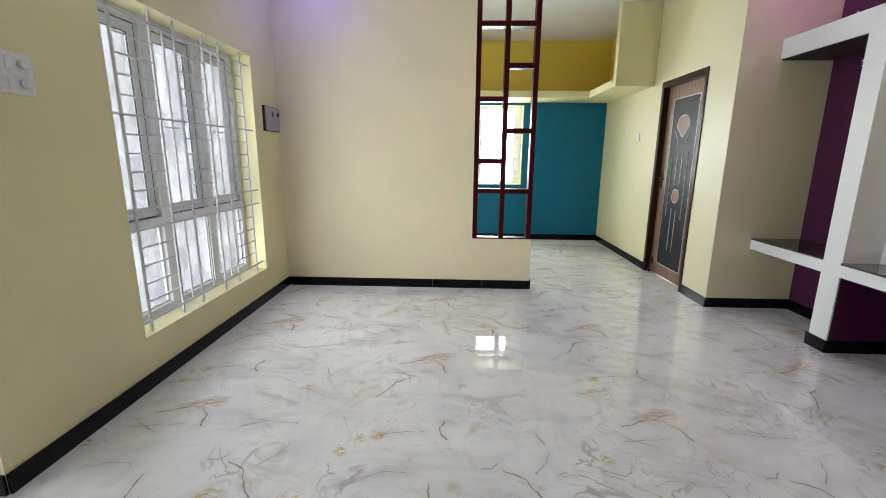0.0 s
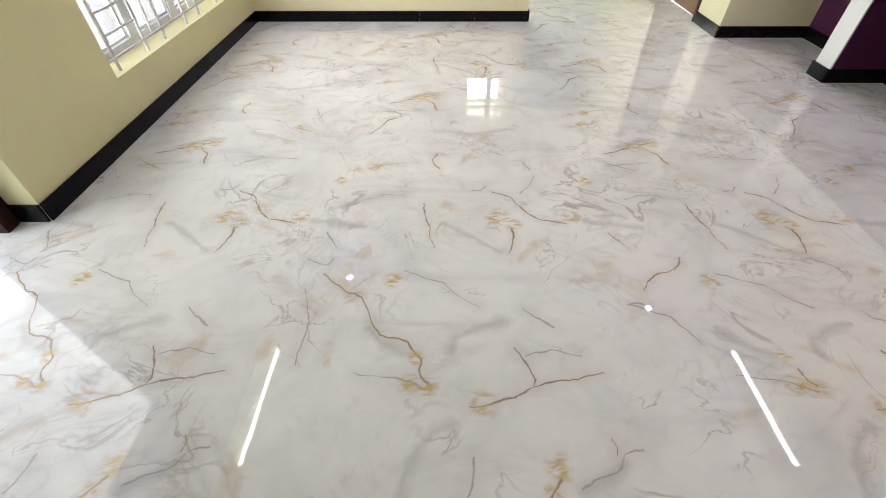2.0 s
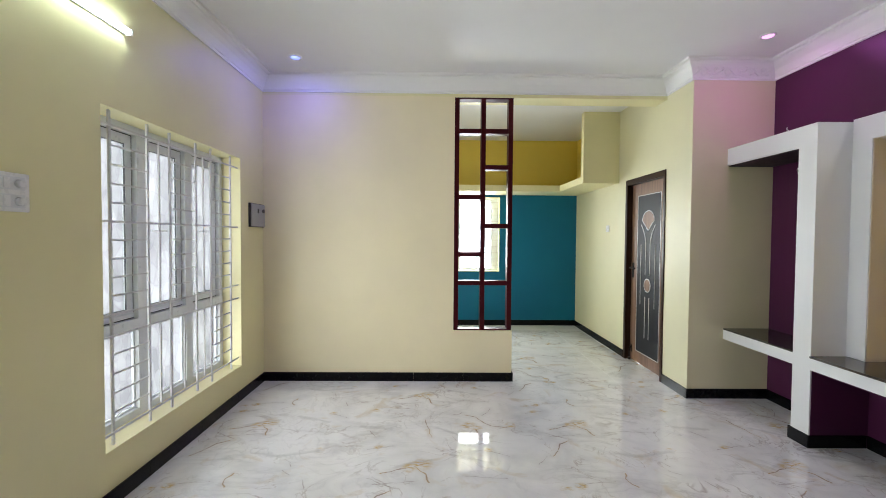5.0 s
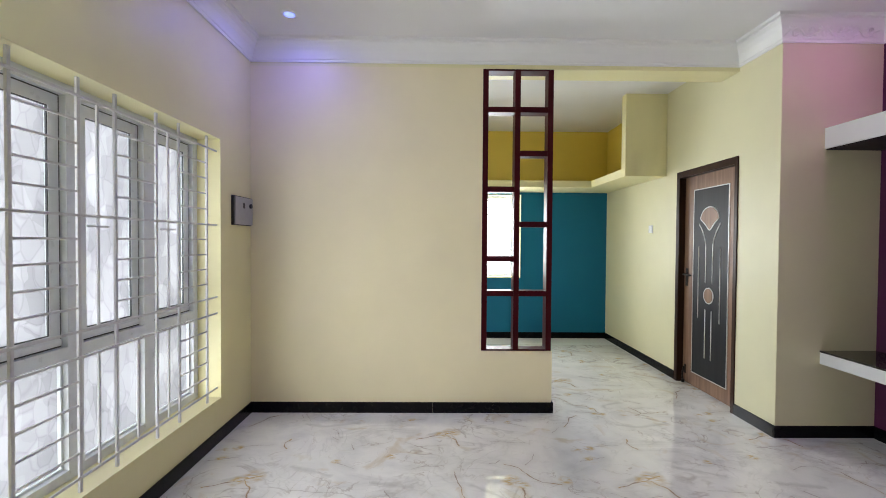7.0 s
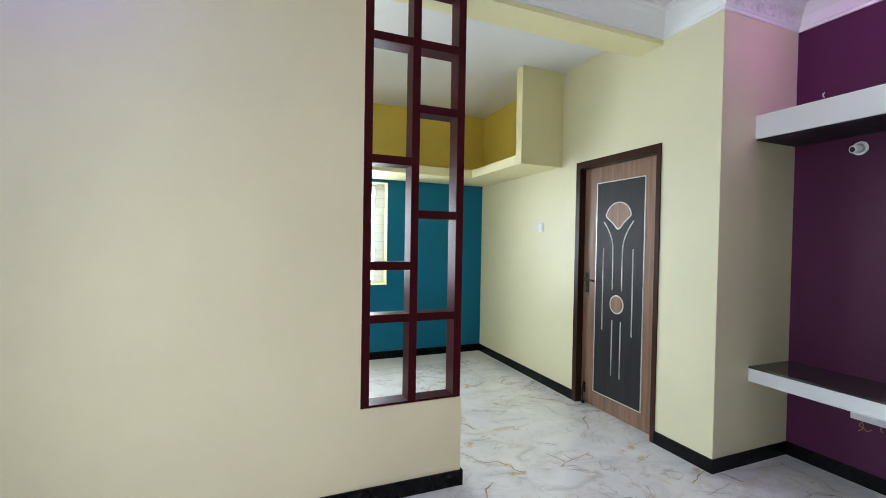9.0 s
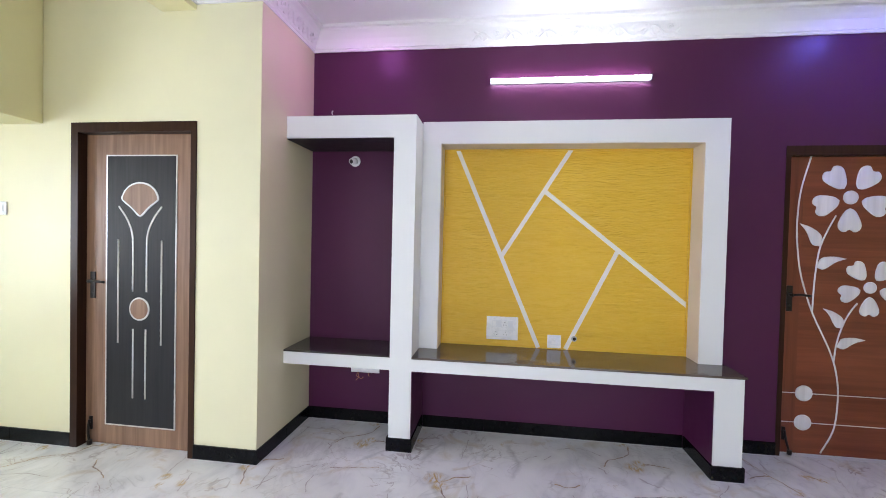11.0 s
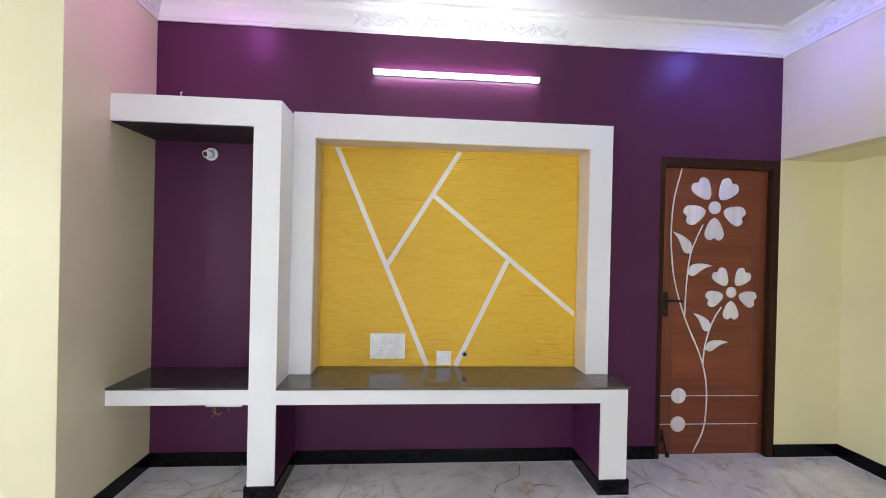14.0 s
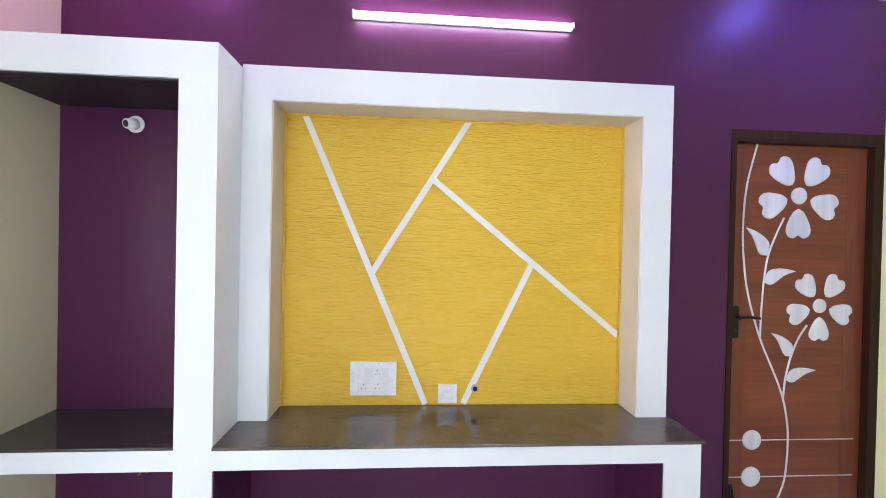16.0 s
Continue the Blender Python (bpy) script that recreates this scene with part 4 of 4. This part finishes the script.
# ---- switches, sockets, small fixtures ----
def plate_x(name, at_x, face, y0, y1, z0, z1, label, category, group=""):
    """A moulded plate on a wall that runs along y; face is the sign of its outward x."""
    ob = base(name, (at_x, (y0 + y1) / 2, (z0 + z1) / 2), label, category, group)
    xs = sorted((at_x, at_x + 0.011 * face))
    under("cover", box((xs[0], y0, z0), (xs[1], y1, z1), 0.004), PLASTIC, ob)
    return ob


def module(ob, at_x, face, y0, y1, z0, z1, mat=None, name="switch_module", rise=0.0145):
    xs = sorted((at_x + 0.009 * face, at_x + rise * face))
    return under(name, box((xs[0], y0, z0), (xs[1], y1, z1), 0.0015), mat or PLASTIC, ob)


def socket(ob, at_x, face, y, z):
    xs = sorted((at_x + 0.010 * face, at_x + 0.0142 * face))
    face_ob = under("socket_face", box((xs[0], y - 0.024, z - 0.024), (xs[1], y + 0.024, z + 0.024), 0.002), PLASTIC, ob)
    for dy, dz in ((0, 0.011), (-0.010, -0.008), (0.010, -0.008)):
        beneath("pin_hole", cyl((at_x + 0.0142 * face, y + dy, z + dz), "x", 0.0026, 0.0012, 10), DARK_STEEL, ob, face_ob)


tv = plate_x("switch_board", 3.07, -1, 2.237, 2.470, 0.694, 0.866, "white modular switch and socket board on yellow plaster", "switch board")
module(tv, 3.07, -1, 2.275, 2.428, 0.788, 0.838, PLASTIC_GREY, "module_frame", 0.0125)
module(tv, 3.07, -1, 2.275, 2.428, 0.716, 0.766, PLASTIC_GREY, "module_frame", 0.0125)
module(tv, 3.07, -1, 2.400, 2.425, 0.791, 0.835)
socket(tv, 3.07, -1, 2.335, 0.813)
socket(tv, 3.07, -1, 2.402, 0.741)
socket(tv, 3.07, -1, 2.330, 0.741)
module(tv, 3.07, -1, 2.354, 2.378, 0.719, 0.763)
module(tv, 3.07, -1, 2.279, 2.303, 0.719, 0.763)
small = plate_x("single_switch", 3.07, -1, 1.925, 2.023, 0.652, 0.748, "white single switch plate above the granite worktop", "switch")
module(small, 3.07, -1, 1.950, 1.998, 0.676, 0.724, PLASTIC_GREY, "module_frame", 0.0125)
module(small, 3.07, -1, 1.955, 1.993, 0.681, 0.719)
cable = base("cable_outlet", (3.07, 1.832, 0.728), "small round cable outlet with a dark opening", "cable outlet")
under("collar", cyl((3.064, 1.832, 0.728), "x", 0.020, 0.014, 20), STEEL, cable, "", True)
under("opening", cyl((3.056, 1.832, 0.728), "x", 0.012, 0.004, 16), BLACK, cable, "dark brown opening")

low = plate_x("socket_board", E, -1, 3.284, 3.511, 0.385, 0.500, "white socket board under the low shelf", "socket board")
module(low, E, -1, 3.310, 3.385, 0.410, 0.475, PLASTIC_GREY, "module_frame", 0.0125)
module(low, E, -1, 3.410, 3.485, 0.410, 0.475, PLASTIC_GREY, "module_frame", 0.0125)
wires = base("loose_wire", (E, 3.42, 0.36), "short brown loose wires below the socket board", "wire")
for pts in ([(E - 0.004, 3.452, 0.386), (E - 0.02, 3.462, 0.362), (E - 0.012, 3.440, 0.345), (E - 0.025, 3.425, 0.338), (E - 0.01, 3.410, 0.350)],
            [(E - 0.004, 3.456, 0.386), (E - 0.018, 3.445, 0.350), (E - 0.02, 3.466, 0.325)],
            [(E - 0.004, 3.372, 0.386), (E - 0.012, 3.368, 0.365), (E - 0.008, 3.362, 0.358)]):
    under("strand", add_tube(bmesh.new(), smooth_line(pts, 6), 0.0024, 6), COPPER, wires, "", True)

stub = bmesh.new()
add_tube(stub, smooth_line([(E - 0.001, 3.700, 2.380), (E - 0.012, 3.701, 2.388), (E - 0.018, 3.697, 2.398), (E - 0.014, 3.692, 2.404)], 5), 0.0042, 8)
thing("wire_stub", stub, PLASTIC, "short white wire stub above the top shelf", "wire", "", True)

fan_board = plate_x("regulator_board", W, 1, 1.665, 1.872, 1.540, 1.698, "white switch board with two regulator knobs", "switch board")
module(fan_board, W, 1, 1.690, 1.850, 1.628, 1.682, PLASTIC_GREY, "module_frame", 0.0125)
module(fan_board, W, 1, 1.690, 1.850, 1.556, 1.610, PLASTIC_GREY, "module_frame", 0.0125)
for z in (1.655, 1.583):
    under("regulator_knob", cyl((W + 0.022, 1.822, z), "x", 0.017, 0.020, 20, 0.014), PLASTIC, fan_board, "round white regulator knob", True)
    for k in range(3):
        module(fan_board, W, 1, 1.698 + k * 0.032, 1.724 + k * 0.032, z - 0.022, z + 0.022)
dine = plate_x("dining_switch", BX, -1, 5.672, 5.758, 1.528, 1.616, "white switch plate on the cream dining wall", "switch")
module(dine, BX, -1, 5.692, 5.738, 1.550, 1.594, PLASTIC_GREY, "module_frame", 0.0125)
module(dine, BX, -1, 5.697, 5.714, 1.553, 1.591)


def breaker_box():
    y0, y1, z0, z1 = 3.967, 4.277, 1.528, 1.750
    ob = base("breaker_box", (W, (y0 + y1) / 2, z0), "grey steel electrical distribution box on the cream wall", "breaker box")
    under("housing", box((W, y0, z0), (W + 0.018, y1, z1), 0.004), DARK_STEEL, ob, "dark steel housing")
    door = under("door", box((W + 0.018, y0 + 0.014, z0 + 0.006), (W + 0.028, y1 - 0.006, z1 - 0.006), 0.004), STEEL, ob, "grey door")
    bm = cyl((W + 0.033, y1 - 0.052, z1 - 0.066), "x", 0.018, 0.014, 18)
    beneath("latch", bm, DARK_STEEL, ob, door, "round dark latch", True)
    beneath("nameplate", box((W + 0.0275, y0 + 0.135, z1 - 0.090), (W + 0.0295, y0 + 0.165, z1 - 0.050)), DARK_STEEL, ob, door, "small dark plate")


breaker_box()

# ---- floor ----
COL_EDGES = [-1.74, -0.54, 0.66, 1.86, 3.06]
STAR_TAIL = [[(0.526, 0.098), (0.531, 0.063), (0.553, 0.044)],
             [(0.68, -0.035), (0.748, -0.022), (0.817, -0.002), (0.881, 0.03), (0.918, 0.044), (0.981, 0.054), (1.108, 0.084)],
             [(0.836, 0.17), (0.859, 0.132), (0.885, 0.059), (0.877, 0.034)]]
STAR_FAINT = [[(0.318, 0.076), (0.382, 0.069), (0.445, 0.062), (0.508, 0.039), (0.547, 0.021)], [(0.87, 0.143), (0.956, 0.165), (1.045, 0.145)], [(0.884, 0.335), (0.901, 0.31), (0.938, 0.291), (0.982, 0.256)],
              [(0.445, 0.516), (0.524, 0.482), (0.6, 0.459), (0.642, 0.404), (0.723, 0.344)]]
STAR_SMOKE = [[(0.631, 0.151), (0.64, 0.21), (0.728, 0.253), (0.808, 0.278)], [(0.34, 0.245), (0.40, 0.19), (0.47, 0.15)]]
STAR_BLOTS = [(0.547, 0.025, 0.05), (0.49, 0.045, 0.04), (0.714, -0.025, 0.055), (0.51, 0.14, 0.035), (0.41, 0.47, 0.05)]
FACE_STAR = ([[(0.135, 0.501), (0.182, 0.455), (0.236, 0.413), (0.299, 0.387), (0.329, 0.335), (0.344, 0.285), (0.359, 0.249), (0.385, 0.221),
               (0.45, 0.208), (0.483, 0.193), (0.529, 0.135), (0.526, 0.098)], *STAR_TAIL],
             [*STAR_FAINT, [(0.081, 0.426), (0.111, 0.345), (0.129, 0.271), (0.123, 0.104)], [(0.054, 0.584), (0.105, 0.559), (0.142, 0.544), (0.16, 0.591)]],
             STAR_SMOKE, STAR_BLOTS)
FACE_STAR_HOOK = ([[(0.362, 0.655), (0.337, 0.574), (0.304, 0.533), (0.214, 0.497), (0.172, 0.467), (0.147, 0.425)], *STAR_TAIL],
                  [*STAR_FAINT, [(0.064, 0.357), (0.105, 0.358), (0.152, 0.345)], [(0.064, 0.357), (0.20, 0.30), (0.26, 0.20)]], STAR_SMOKE, STAR_BLOTS)
FACE_SWOOSH = ([[(0.504, 0.345), (0.513, 0.263), (0.536, 0.167), (0.543, 0.096), (0.559, 0.051)], [(0.89, 0.171), (0.896, 0.117), (0.886, 0.065), (0.862, 0.015)],
                [(0.823, 0.436), (0.9, 0.401), (0.945, 0.329), (0.976, 0.268), (1.021, 0.237), (1.127, 0.204)]],
               [[(0.729, 0.444), (0.77, 0.444), (0.799, 0.481)], [(0.238, 0.377), (0.314, 0.408), (0.408, 0.409), (0.423, 0.387)], [(0.10, 0.14), (0.16, 0.05)],
                [(0.96, 0.42), (1.02, 0.50), (1.04, 0.57)]],
               [[(0.60, 0.20), (0.74, 0.10), (0.83, 0.02)], [(0.02, 0.22), (0.25, 0.18)]],
               [(1.165, 0.25, 0.055), (0.835, 0.247, 0.075), (0.90, 0.20, 0.05), (0.09, 0.53, 0.05)])
FACE_STREAK = ([[(0.25, 0.18), (0.37, 0.225), (0.46, 0.255), (0.545, 0.30)], [(0.46, 0.255), (0.527, 0.165), (0.553, 0.075)]],
               [[(0.36, 0.02), (0.17, 0.12)], [(0.95, 0.45), (1.08, 0.38)], [(0.12, 0.47), (0.30, 0.52)], [(0.75, 0.15), (1.02, 0.12)], [(0.22, 0.06), (0.46, 0.09)]],
               [[(0.34, 0.25), (0.46, 0.30), (0.56, 0.34)], [(0.70, 0.40), (0.95, 0.30)]],
               [(0.50, 0.285, 0.08), (0.42, 0.245, 0.06), (0.95, 0.46, 0.04), (0.2, 0.5, 0.05)])
FACE_HOOK = ([[(0.561, 0.176), (0.541, 0.121), (0.549, 0.067), (0.572, 0.036)], [(0.171, 0.377), (0.266, 0.554), (0.34, 0.60)]],
             [[(0.231, 0.043), (0.314, 0.075), (0.46, 0.093)], [(0.81, 0.34), (0.86, 0.30), (0.88, 0.26)], [(0.84, 0.21), (0.90, 0.16)], [(0.05, 0.28), (0.13, 0.38)],
              [(1.00, 0.10), (1.03, 0.02)]],
             [[(0.60, 0.42), (0.75, 0.38), (0.98, 0.44)]], [(0.24, 0.045, 0.045), (0.15, 0.0, 0.05), (1.0, 0.46, 0.04)])
FACE_SWIRL = ([[(0.875, 0.314), (0.896, 0.341), (0.915, 0.371)], [(1.071, 0.477), (1.085, 0.455), (1.08, 0.43)], [(0.68, 0.565), (0.748, 0.578), (0.817, 0.598)]],
              [[(0.966, 0.35), (1.019, 0.375), (1.07, 0.394), (1.099, 0.431), (1.16, 0.45)], [(0.672, 0.327), (0.686, 0.381), (0.687, 0.424)]],
              [[(0.496, 0.25), (0.497, 0.379), (0.528, 0.437), (0.565, 0.484), (0.629, 0.517)], [(0.97, 0.34), (1.03, 0.37), (1.09, 0.41)]],
              [(0.913, 0.40, 0.045), (0.72, 0.575, 0.05), (0.885, 0.325, 0.04)])
FACES = [marble("marble_tile_star", *FACE_STAR, 1), marble("marble_tile_swoosh", *FACE_SWOOSH, 2), marble("marble_tile_streak", *FACE_STREAK, 3),
         marble("marble_tile_hook", *FACE_HOOK, 4), marble("marble_tile_swirl", *FACE_SWIRL, 5), marble("marble_tile_star_hook", *FACE_STAR_HOOK, 6)]
ORDER = {0: "4444", 1: "0055", 2: "1111", 3: "2323", 4: "3232", 5: "2121", 6: "3232"}
LIPPAGE = random.Random(5)


def tile_mesh(w, h, material):
    g, c, t = 0.0001, 0.0001, 0.012
    bm = bmesh.new()
    rings = [[bm.verts.new(v) for v in ((i, i, z), (w - i, i, z), (w - i, h - i, z), (i, h - i, z))] for i, z in ((g, -t), (g, -c), (g + c, 0.0))]
    for r0, r1 in zip(rings, rings[1:]):
        for k in range(4):
            bm.faces.new((r0[k], r0[(k + 1) % 4], r1[(k + 1) % 4], r1[k]))
    bm.faces.new(rings[-1])
    return finish(bm, "tile", material)


floor = structure("floor", box((W - 0.23, -1.1, -0.10), (E + 0.2, 7.2, -0.0025)), GROUT, "polished marble-look porcelain floor with brown veins")
part("grout_line", box((1.858, -1.05, -0.002), (1.862, 6.6, 0.0008)), GROUT, floor, "pale grout line")
TILES = [tile_mesh(1.2, 0.6, m) for m in FACES]
for c, x0 in enumerate(COL_EDGES[:-1]):
    for r in range(-3, 11):
        y0 = 0.05 + 0.6 * r
        if r < 7 and r >= 0:
            face = int(ORDER[r][c])
        else:
            face = (r * 2 + c * 3) % 5
        ob = new("tile", TILES[face])
        ob.parent = floor
        ob.location = (x0, y0, 0)
        ob.rotation_euler = (LIPPAGE.uniform(-0.0003, 0.0003), LIPPAGE.uniform(-0.0003, 0.0003), 0)
